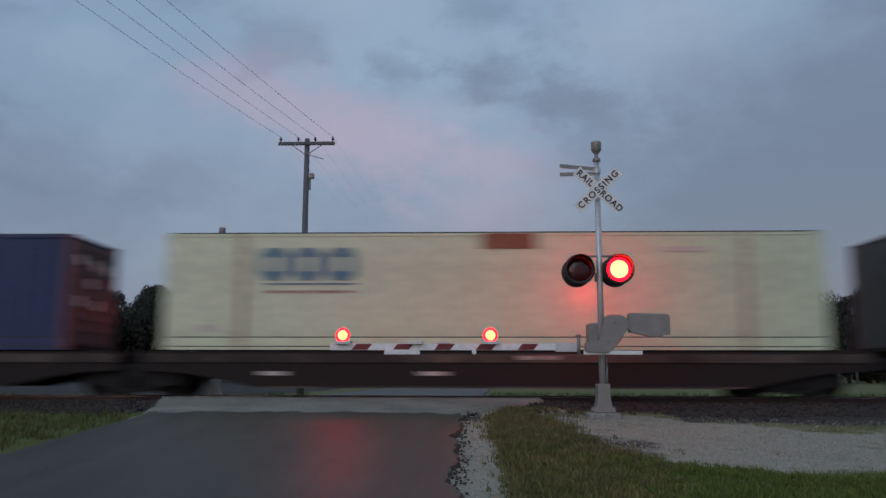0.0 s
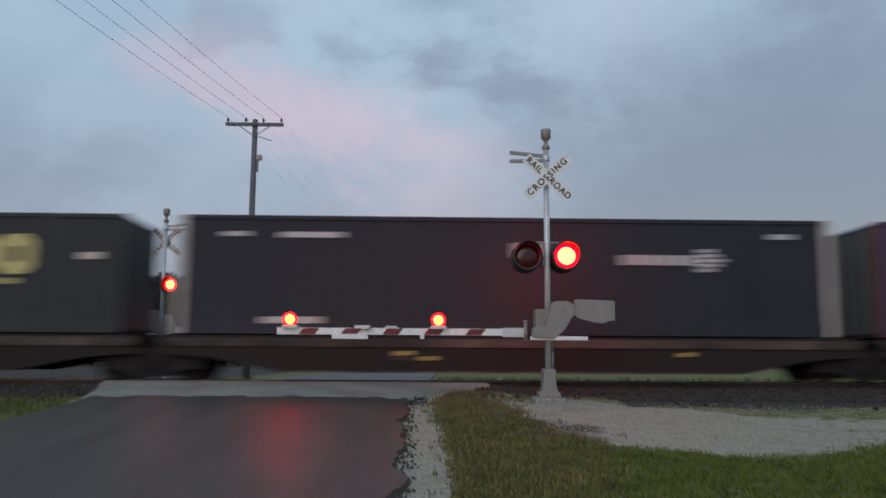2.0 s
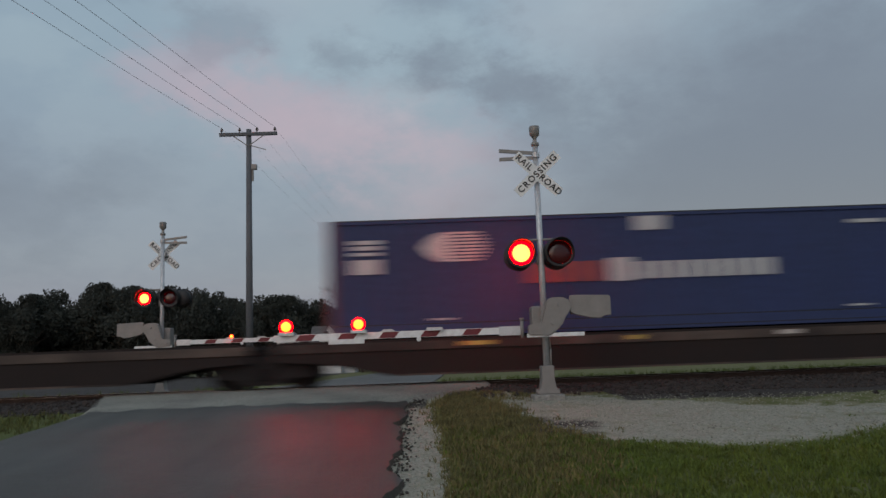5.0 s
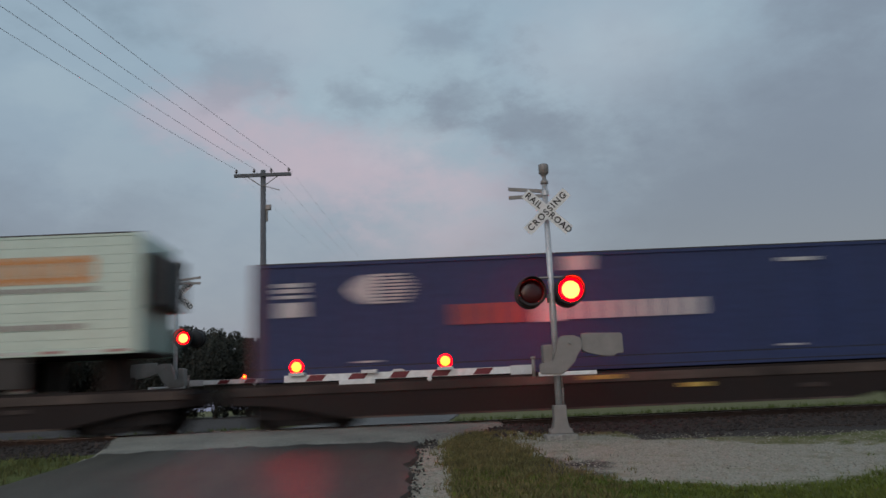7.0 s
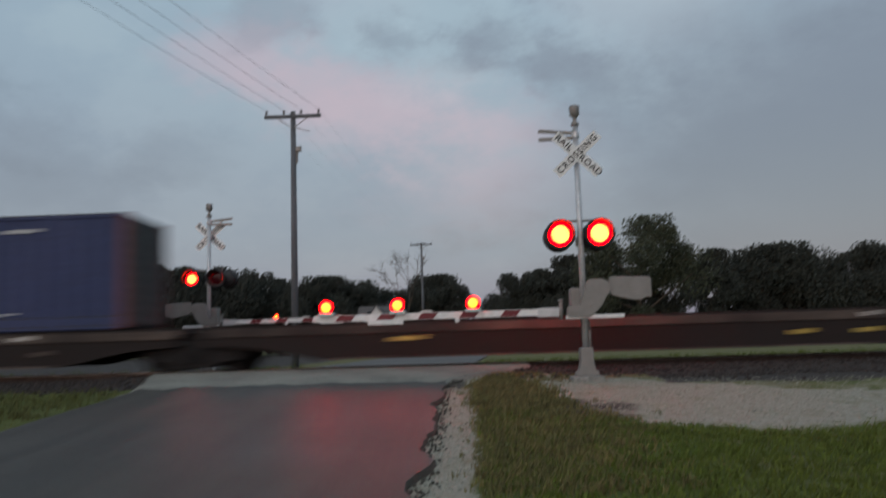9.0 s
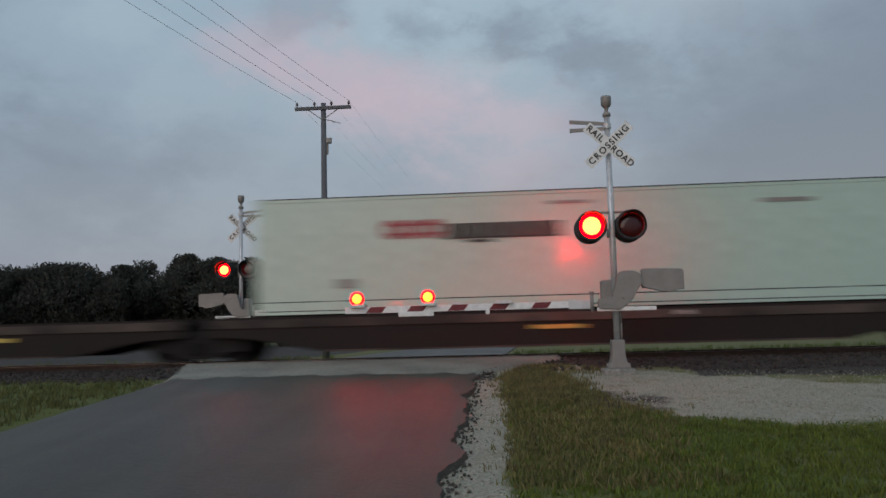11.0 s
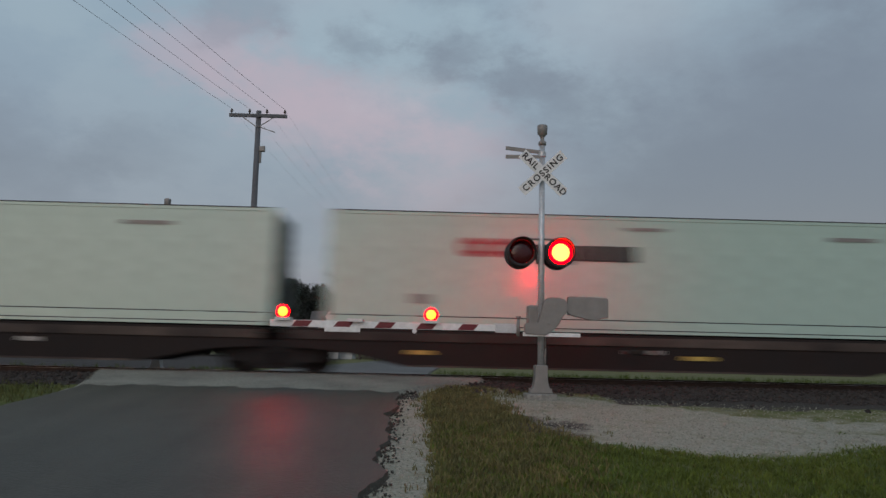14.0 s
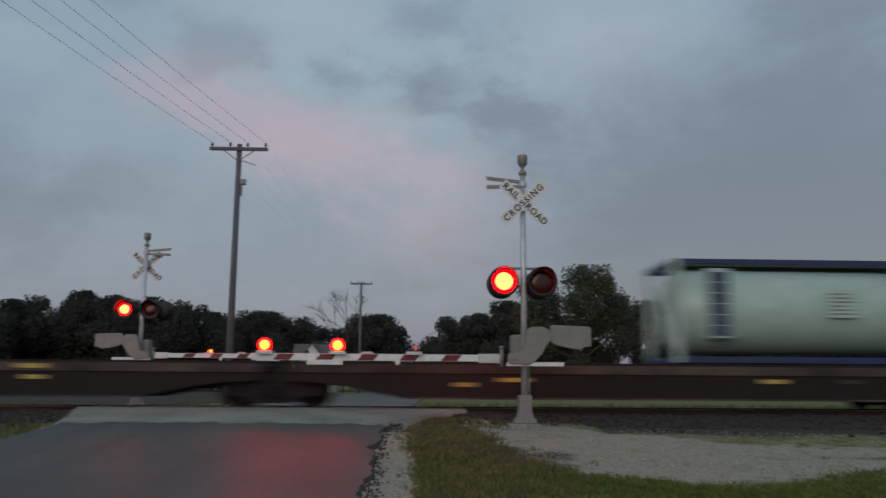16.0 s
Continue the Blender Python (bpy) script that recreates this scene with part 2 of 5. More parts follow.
M = dict(
    apron=material("pale_apron", (0.235, 0.228, 0.188), 0.85, 0, 0.9, 0.7, 0.25, (0.145, 0.138, 0.12), 24),
    stone=material("limestone_gravel", (0.310, 0.302, 0.243), 0.9, 0, 4, 0.4, 0.2, island=0.35),
    ballast=material("ballast_stone", (0.038, 0.029, 0.025), 0.9, 0, 4, 0.5, 0.2, (0.026, 0.020, 0.017), island=0.5),
    rail=material("rusty_rail", (0.045, 0.030, 0.024), 0.55, 0.6, 3, 0.5, 0.1),
    railhead=material("worn_rail_head", (0.45, 0.43, 0.41), 0.3, 1.0, 3, 0.3, 0.05),
    tie=material("creosoted_timber", (0.06, 0.045, 0.035), 0.9, 0, 5, 0.5, 0.3, random_part=0.3),
    aluminium=material("dull_aluminium", (0.55, 0.56, 0.57), 0.45, 0.45, 3, 0.35, 0.06, (0.36, 0.36, 0.36)),
    casting=material("grey_cast_housing", (0.235, 0.222, 0.208), 0.5, 0.15, 1.2, 0.10, 0.0, (0.185, 0.170, 0.158), 5),
    concrete=material("concrete", (0.25, 0.24, 0.22), 0.85, 0, 3, 0.5, 0.15, (0.15, 0.145, 0.125), 24),
    signwhite=material("sign_white", (0.74, 0.75, 0.74), 0.5, 0, 1.5, 0.14, 0.0, (0.60, 0.60, 0.57), 9),
    black=material("matt_black", (0.012, 0.012, 0.013), 0.55, 0, 4, 0.3, 0.05),
    letter=material("sign_lettering", (0.015, 0.015, 0.015), 0.6, 0, 4, 0.2, 0.0),
    red=material("red_reflective_sheet", (0.15, 0.010, 0.018), 0.45, 0, 5, 0.35, 0.03),
    darklens=material("dark_red_lens", (0.055, 0.004, 0.006), 0.18, 0, 5, 0.2, 0.02),
    lamp=material("lit_lamp_core", (0.8, 0.2, 0.1), 0.4, 0, 5, 0.1, 0, emission=(1.0, 0.0125, 0.0014), strength=85.0),
    mastlamp=material("lit_mast_lamp", (0.8, 0.2, 0.1), 0.4, 0, 5, 0.1, 0, emission=(1.0, 0.022, 0.0045), strength=62.0),
    armback=material("gate_lamp_rear", (0.8, 0.2, 0.1), 0.4, 0, 5, 0.1, 0, emission=(1.0, 0.012, 0.008), strength=24.0),
    rearlamp=material("lit_rear_lamp", (0.8, 0.2, 0.1), 0.4, 0, 5, 0.1, 0, emission=(1.0, 0.0100, 0.0080), strength=85.0),
    lamprim=material("lit_lamp_rim", (0.5, 0.02, 0.02), 0.4, 0, 5, 0.1, 0, emission=(1.0, 0.0010, 0.0014), strength=20.0),
    wood=material("weathered_pole", (0.135, 0.140, 0.150), 0.9, 0, 3, 0.5, 0.3, (0.085, 0.086, 0.092), streak=0.15),
    wire=material("wire", (0.30, 0.30, 0.32), 0.6, 0.3, 3, 0.2, 0),
    porcelain=material("insulator_glaze", (0.07, 0.045, 0.035), 0.3, 0, 5, 0.3, 0),
    bark=material("bark", (0.07, 0.055, 0.042), 0.95, 0, 5, 0.5, 0.4),
    leaf=material("foliage", (0.044, 0.052, 0.030), 0.9, 0, 0.35, 0.5, 0, (0.060, 0.066, 0.034), 3.0, island=0.25),
    leafdark=material("far_foliage", (0.028, 0.032, 0.025), 0.9, 0, 0.35, 0.5, 0, (0.035, 0.039, 0.028), 3.0, island=0.12),
    blade=material("grass_blades", (0.076, 0.110, 0.010), 0.8, 0, 0.6, 0.6, 0, (0.104, 0.122, 0.016), 4.0, island=0.22),
    olive=material("olive_grass", (0.078, 0.088, 0.020), 0.85, 0, 0.6, 0.6, 0, (0.104, 0.100, 0.032), 4.0, island=0.35),
    endrib=material("grey_end_rib", (0.042, 0.046, 0.050), 0.6, 0, 2, 0.4, 0.05),
    dry=material("dry_grass", (0.150, 0.122, 0.045), 0.85, 0, 0.8, 0.6, 0, (0.088, 0.098, 0.032), 4.0, island=0.35),
    cream=material("cream_container_paint", (0.54, 0.61, 0.43), 0.27, 0, 0.5, 0.2, 0.03, (0.45, 0.42, 0.30), 5, streak=0.3),
    white=material("white_container_paint", (0.405, 0.55, 0.485), 0.21, 0, 0.5, 0.10, 0.0, (0.40, 0.48, 0.43), 4, streak=0.3),
    blue=material("blue_container_paint", (0.016, 0.031, 0.105), 0.65, 0, 0.7, 0.35, 0.03, (0.022, 0.036, 0.090), 9, streak=0.3),
    navy=material("near_black_container_paint", (0.009, 0.013, 0.022), 0.7, 0, 0.7, 0.4, 0.03, (0.018, 0.021, 0.030), 9, streak=0.3),
    slate=material("dark_slate_container_paint", (0.014, 0.020, 0.024), 0.7, 0, 0.7, 0.4, 0.03, (0.026, 0.031, 0.033), 9, streak=0.3),
    grime=material("grimy_cream_paint", (0.44, 0.40, 0.29), 0.7, 0, 1.5, 0.6, 0.05, (0.30, 0.20, 0.12), 9, streak=0.2),
    maroon=material("maroon_paint", (0.13, 0.028, 0.032), 0.55, 0, 2, 0.4, 0.05),
    rust=material("rust", (0.20, 0.075, 0.045), 0.85, 0, 2, 0.5, 0.15, (0.30, 0.16, 0.09)),
    rail_cream=material("pale_end_paint", (0.52, 0.48, 0.44), 0.6, 0, 2, 0.4, 0.05),
    endgrey=material("dark_grey_end", (0.032, 0.037, 0.038), 0.6, 0, 2, 0.4, 0.05),
    logoblue=material("faded_blue_lettering", (0.075, 0.165, 0.235), 0.6, 0, 2, 0.5, 0, (0.22, 0.28, 0.30)),
    paleyellow=material("pale_yellow_lettering", (0.50, 0.43, 0.17), 0.6, 0, 3, 0.3, 0, (0.36, 0.32, 0.15)),
    yellow=material("yellow_paint", (0.52, 0.37, 0.075), 0.55, 0, 3, 0.4, 0.03, (0.33, 0.24, 0.08)),
    logored=material("red_lettering", (0.30, 0.045, 0.055), 0.55, 0, 3, 0.35, 0),
    orange=material("orange_lettering", (0.60, 0.24, 0.06), 0.55, 0, 3, 0.35, 0),
    redorange=material("red_orange_lettering", (0.24, 0.06, 0.06), 0.55, 0, 3, 0.35, 0),
    mark=material("white_lettering", (0.46, 0.47, 0.48), 0.55, 0, 3, 0.3, 0),
    tankblue=material("blue_tank_frame", (0.022, 0.035, 0.105), 0.5, 0, 2, 0.4, 0.05),
    steel=material("grimy_car_steel", (0.0125, 0.0080, 0.0072), 0.85, 0.1, 1.5, 0.6, 0.15, (0.024, 0.014, 0.011)),
    sill=material("dusty_deck_edge", (0.085, 0.062, 0.050), 0.8, 0, 0.5, 0.9, 0.1, (0.016, 0.011, 0.010), 3),
    truck=material("greasy_truck_casting", (0.011, 0.009, 0.009), 0.8, 0.2, 3, 0.5, 0.2),
    tyre=material("tyre_rubber", (0.018, 0.018, 0.018), 0.85, 0, 4, 0.3, 0.1),
    siding=material("white_siding", (0.62, 0.62, 0.60), 0.7, 0, 1.0, 0.3, 0.05),
    roof=material("grey_shingle", (0.12, 0.11, 0.105), 0.9, 0, 2.0, 0.5, 0.2),
    glass=material("dark_window_glass", (0.03, 0.035, 0.04), 0.12, 0, 2, 0.2, 0),
)


def ground_material():
    m = bpy.data.materials.new("verge_ground")
    m.use_nodes = True
    nt = m.node_tree
    n, l = nt.nodes, nt.links
    bsdf = n["Principled BSDF"]
    bsdf.inputs["Roughness"].default_value = 0.95
    co = n.new("ShaderNodeTexCoord")

    def noise_tex(scale, detail=6):
        t = n.new("ShaderNodeTexNoise")
        t.inputs["Scale"].default_value, t.inputs["Detail"].default_value = scale, detail
        l.new(co.outputs["Object"], t.inputs["Vector"])
        return t.outputs[0]

    def two(a, b, fac):
        x = n.new("ShaderNodeMix")
        x.data_type = "RGBA"
        for s, v in ((x.inputs[6], a), (x.inputs[7], b)):
            if isinstance(v, tuple):
                s.default_value = (*v, 1)
            else:
                l.new(v, s)
        l.new(fac, x.inputs["Factor"])
        return x.outputs[2]

    def edge(src, lo, hi):
        r = n.new("ShaderNodeMapRange")
        r.interpolation_type = "SMOOTHSTEP"
        r.inputs[1].default_value, r.inputs[2].default_value = lo, hi
        l.new(src, r.inputs[0])
        return r.outputs[0]

    def zone(name, wob):
        a = n.new("ShaderNodeAttribute")
        a.attribute_name = name
        s = n.new("ShaderNodeMath")
        s.operation = "ADD"
        l.new(a.outputs["Fac"], s.inputs[0])
        w = n.new("ShaderNodeMath")
        w.operation = "MULTIPLY_ADD"
        l.new(wob, w.inputs[0])
        w.inputs[1].default_value, w.inputs[2].default_value = 0.9, -0.45
        l.new(w.outputs[0], s.inputs[1])
        return edge(s.outputs[0], 0.28, 0.72)

    mid, fine, wide = noise_tex(2.5), noise_tex(22), noise_tex(0.35)
    grass = two(two((0.064, 0.088, 0.010), (0.090, 0.104, 0.016), edge(mid, 0.35, 0.65)), (0.105, 0.105, 0.036), edge(wide, 0.5, 0.75))
    dry = two((0.175, 0.138, 0.060), (0.115, 0.118, 0.034), edge(mid, 0.35, 0.65))
    gravel = two((0.315, 0.308, 0.245), (0.210, 0.205, 0.158), edge(fine, 0.4, 0.68))
    gravel = two(gravel, (0.20, 0.20, 0.13), edge(mid, 0.52, 0.74))
    ballast = two((0.046, 0.035, 0.028), (0.022, 0.017, 0.014), edge(fine, 0.38, 0.62))
    c = two(grass, dry, zone("dry", mid))
    c = two(c, gravel, zone("gravel", mid))
    c = two(c, ballast, zone("ballast", mid))
    l.new(c, bsdf.inputs["Base Color"])
    bp = n.new("ShaderNodeBump")
    bp.inputs["Strength"].default_value, bp.inputs["Distance"].default_value = 0.7, 0.05
    l.new(fine, bp.inputs["Height"])
    l.new(bp.outputs[0], bsdf.inputs["Normal"])
    return m


M["ground"] = ground_material()


def asphalt_material():
    m = material("worn_asphalt", (0.037, 0.0335, 0.026), 0.52, 0, 0.45, 0.75, 0.24, (0.050, 0.045, 0.035), 26)
    n, l = m.node_tree.nodes, m.node_tree.links
    hsv = next(x for x in n if x.type == "HUE_SAT")
    co = next(x for x in n if x.type == "TEX_COORD")
    mp = n.new("ShaderNodeMapping")
    mp.inputs["Scale"].default_value = (1.3, 0.10, 1.0)
    l.new(co.outputs["Object"], mp.inputs[0])
    t = n.new("ShaderNodeTexNoise")
    t.inputs["Scale"].default_value, t.inputs["Detail"].default_value = 1.6, 5
    l.new(mp.outputs[0], t.inputs["Vector"])
    r = n.new("ShaderNodeMapRange")
    r.inputs[1].default_value, r.inputs[2].default_value, r.inputs[3].default_value, r.inputs[4].default_value = 0.35, 0.68, 0.0, 0.75
    l.new(t.outputs[0], r.inputs[0])
    mx = n.new("ShaderNodeMix")
    mx.data_type = "RGBA"
    l.new(r.outputs[0], mx.inputs["Factor"])
    l.new(hsv.outputs[0], mx.inputs[6])
    mx.inputs[7].default_value = (0.068, 0.062, 0.049, 1)
    # cracks
    v = n.new("ShaderNodeTexVoronoi")
    v.feature = "DISTANCE_TO_EDGE"
    v.inputs["Scale"].default_value = 0.55
    wob = n.new("ShaderNodeTexNoise")
    wob.inputs["Scale"].default_value = 1.8
    l.new(co.outputs["Object"], wob.inputs["Vector"])
    add = n.new("ShaderNodeVectorMath")
    add.operation = "ADD"
    l.new(co.outputs["Object"], add.inputs[0])
    l.new(wob.outputs["Color"], add.inputs[1])
    l.new(add.outputs[0], v.inputs["Vector"])
    k = n.new("ShaderNodeMapRange")
    k.inputs[1].default_value, k.inputs[2].default_value, k.inputs[3].default_value, k.inputs[4].default_value = 0.003, 0.014, 0.28, 0.0
    l.new(v.outputs["Distance"], k.inputs[0])
    m2 = n.new("ShaderNodeMix")
    m2.data_type = "RGBA"
    l.new(k.outputs[0], m2.inputs["Factor"])
    l.new(mx.outputs[2], m2.inputs[6])
    m2.inputs[7].default_value = (0.022, 0.021, 0.02, 1)
    l.new(m2.outputs[2], n["Principled BSDF"].inputs["Base Color"])
    n["Principled BSDF"].inputs["Specular IOR Level"].default_value = 0.32
    return m


M["asphalt"] = asphalt_material()


# ---------------------------------------------------------------- mesh helpers
def box(bm, x0, x1, y0, y1, z0, z1, bevel=0.0):
    made = bmesh.ops.create_cube(bm, size=1.0)["verts"]
    bmesh.ops.scale(bm, vec=(x1 - x0, y1 - y0, z1 - z0), verts=made)
    bmesh.ops.translate(bm, vec=((x0 + x1) / 2, (y0 + y1) / 2, (z0 + z1) / 2), verts=made)
    if bevel:
        edges = list({e for v in made for e in v.link_edges})
        bmesh.ops.bevel(bm, geom=edges, offset=bevel, segments=2, affect="EDGES", profile=0.5)
    return bm


def tube(bm, p0, p1, r0, r1=None, seg=12, caps=True):
    p0, p1 = Vector(p0), Vector(p1)
    d = p1 - p0
    m = Matrix.Translation((p0 + p1) / 2) @ d.to_track_quat("Z", "Y").to_matrix().to_4x4()
    bmesh.ops.create_cone(bm, cap_ends=caps, segments=seg, radius1=r0, radius2=r0 if r1 is None else r1, depth=d.length, matrix=m)
    return bm


def lathe(bm, profile, seg=20, m=Matrix(), caps=True):
    """Turns a profile of (radius, height) round z."""
    rings = []
    for r, z in profile:
        rings.append([bm.verts.new(m @ Vector((r * math.cos(2 * math.pi * i / seg), r * math.sin(2 * math.pi * i / seg), z))) for i in range(seg)])
    for a, b in zip(rings, rings[1:]):
        for i in range(seg):
            bm.faces.new((a[i], a[(i + 1) % seg], b[(i + 1) % seg], b[i]))
    if caps:
        bm.faces.new(list(reversed(rings[0])))
        bm.faces.new(rings[-1])
    return bm


def prism(bm, outline, y0, y1):
    """An outline in x and z, given thickness along y."""
    a = [bm.verts.new((x, y0, z)) for x, z in outline]
    b = [bm.verts.new((x, y1, z)) for x, z in outline]
    k = len(outline)
    for i in range(k):
        bm.faces.new((a[i], a[(i + 1) % k], b[(i + 1) % k], b[i]))
    bm.faces.new(list(reversed(a)))
    bm.faces.new(b)
    bmesh.ops.recalc_face_normals(bm, faces=bm.faces[:])
    return bm


def mesh_of(name, bm, mat, smooth=False):
    me = bpy.data.meshes.new(name)
    bm.normal_update()
    bm.to_mesh(me)
    bm.free()
    me.materials.append(mat)
    if smooth:
        for p in me.polygons:
            p.use_smooth = True
    return me


def part(name, bm, mat, parent=None, label="", smooth=False):
    ob = new(name, mesh_of(name, bm, mat, smooth))
    ob.parent = parent
    if label:
        ob["label"] = label
    return ob


def boxpart(name, mat, parent, dims, bevel=0.0, label=""):
    return part(name, box(bmesh.new(), *dims, bevel), mat, parent, label)


def raw(name, verts, faces, mat, parent=None):
    me = bpy.data.meshes.new(name)
    me.from_pydata(verts, [], faces)
    me.update()
    me.materials.append(mat)
    ob = new(name, me)
    ob.parent = parent
    return ob


# ---------------------------------------------------------------- ground, road, track
TRACK_Y, RAIL_Z = 21.2, 1.07


def smooth(a, b, x):
    t = min(1.0, max(0.0, (x - a) / (b - a)))
    return t * t * (3 - 2 * t)


def table(x, xs, zs):
    return float(np.interp(x, xs, zs))


def land(x, y):
    base = table(y, (-60, 6.5, 17, 18.3, 19.5, 22.9, 24.4, 60), (0, 0, 0.76, 0.78, 0.93, 0.93, 0.78, 0.74))
    side = abs(x - road_mid(y)) - road_half(y)
    if 15.5 < y < 20.4 and side > -0.5:
        fill = smooth(15.5, 17.5, y) * (1 - smooth(0.6, 2.2, side))
        base = max(base, base + fill * (road_z(y) - 0.07 - base))
    rough = 0.05 * noise.noise((x * 0.35, y * 0.35, 0)) + 0.02 * noise.noise((x * 1.3, y * 1.3, 4))
    flat = smooth(1.5, 4.0, abs(y - TRACK_Y))
    return base + rough * (0.25 + 0.75 * flat)


def road_mid(y):
    return -3.42 + 0.042 * (y - 17)


def road_right(y):
    """The edge of the asphalt on the signal's side of the road."""
    return road_mid(y) + road_half(y) + 0.042 * max(0.0, 17 - y)


def road_half(y):
    return 3.16 + 0.95 * smooth(16.2, 19.8, y) - 0.95 * smooth(22.5, 26.5, y)


def road_z(y):
    return table(y, (-60, 6.5, 17, 19.6, 22.8, 25.5, 32, 60, 900), (0.06, 0.06, 0.84, 1.055, 1.055, 0.92, 0.83, 0.80, 0.80))


def zones(x, y):
    e = noise.noise((x * 0.5, y * 0.5, 9)) * 0.5
    side = x - road_right(y)
    e += 0.35 * noise.noise((x * 1.7, y * 1.7, 2)) + 0.2 * noise.noise((x * 5, y * 5, 6))
    shoulder = smooth(-0.6, 0.0, side) * (1 - smooth(0.45, 0.85, side + e * 0.3)) * (1 - smooth(17.5, 18.5, y)) * smooth(5.5, 6.5, y + 40)
    lower = table(x, (1.2, 1.9, 2.3, 3.0, 4.5, 6.8, 12, 30), (17.5, 14.6, 12.7, 11.8, 11.5, 11.7, 11.2, 10.5))
    upper = table(x, (1.5, 3.2, 4.3, 6.0, 8.5, 30), (18.9, 17.9, 16.1, 15.1, 14.7, 14.2))
    drive = smooth(-0.9, 0.7, y + e - lower) * (1 - smooth(-0.4, 0.5, y + e - upper)) * smooth(1.0, 1.9, x + e)
    drive *= 1 - 0.65 * smooth(5.0, 8.0, x) * smooth(-0.15, 0.25, noise.noise((x * 0.22, y * 1.6, 4)))
    beyond = road_mid(y) - road_half(y) - x
    left = smooth(-0.4, 0.0, beyond) * (1 - smooth(0.5, 1.0, beyond + e))
    gravel = max(shoulder, drive, 0.15 * left * (1 - smooth(18.5, 19.5, y)))
    bal = smooth(17.0 if x < -4 else 15.4, 17.8 if x < -4 else 16.6, y + e) * (1 - smooth(23.6, 24.6, y + e))
    bal *= 1 - drive
    if 0.2 < x < 4.2:
        bal *= smooth(18.2, 18.9, y)
    dry = smooth(0.1, 0.6, side) * (1 - smooth(1.7, 2.6, side + e)) * smooth(12.0, 14.5, y + e) * (1 - smooth(18.3, 18.8, y))
    dry = max(dry, 0.48 * smooth(0.3, 0.8, side) * (1 - smooth(1.6, 3.4, side + e)) * smooth(5, 9, y) * (1 - smooth(12, 16, y)))
    if y > 24:
        dry = 0.55
        # ground left of the far road, darkened with the ballast colour
        bal = max(bal, 0.85 * smooth(-7.6, -8.6, x + e) * (1 - smooth(80, 95, y)))
    elif x > 3 and y > 13.5:
        dry = max(dry, 0.5)
        if y < upper + 1.6:
            gravel = max(gravel, 0.38)
    bare = math.hypot((x - 2.1) / 0.9, (y - 13.5) / 1.0) + e
    bal = max(bal, 0.62 * (1 - smooth(0.5, 1.3, bare)))
    return gravel, dry, bal


def build_ground():
    xs = np.unique(np.concatenate([np.linspace(-900, -60, 15), np.linspace(-60, -14, 47), np.linspace(-14, 14, 150), np.linspace(14, 60, 47), np.linspace(60, 900, 15)]))
    ys = np.unique(np.concatenate([np.linspace(-900, -40, 12), np.linspace(-40, 5, 30), np.linspace(5, 26, 120), np.linspace(26, 80, 40), np.linspace(80, 1800, 18)]))
    verts, tags = [], ([], [], [])
    for y in ys:
        for x in xs:
            verts.append((x, y, land(x, y)))
            for k, v in zip(tags, zones(x, y)):
                k.append(v)
    w = len(xs)
    faces = [(j * w + i, j * w + i + 1, (j + 1) * w + i + 1, (j + 1) * w + i) for j in range(len(ys) - 1) for i in range(w - 1)]
    ob = raw("ground", verts, faces, M["ground"])
    for name, values in zip(("gravel", "dry", "ballast"), tags):
        ob.data.attributes.new(name, "FLOAT", "POINT").data.foreach_set("value", values)
    for p in ob.data.polygons:
        p.use_smooth = True
    tagged(ob, "grassy verge with pale gravel drive and dark track ballast", "ground", kind="structure")


def strip(name, y_list, left, right, top, mat, cols=14, depth=0.14, skirt=0.05):
    """A laid surface with thickness between two uneven edges."""
    verts, faces = [], []
    for y in y_list:
        a, b = left(y), right(y)
        verts.append((a - skirt, y, top(y, a) - depth))
        verts.append((a, y, top(y, a)))
        for i in range(cols + 1):
            x = a + (b - a) * i / cols
            verts.append((x, y, top(y, x)))
        verts.append((b, y, top(y, b)))
        verts.append((b + skirt, y, top(y, b) - depth))
    w = cols + 5
    for j in range(len(y_list) - 1):
        for i in range(w - 1):
            if i in (1, w - 3):
                continue
            faces.append((j * w + i, j * w + i + 1, (j + 1) * w + i + 1, (j + 1) * w + i))
    ob = raw(name, verts, faces, mat)
    for p in ob.data.polygons:
        p.use_smooth = True
    return ob


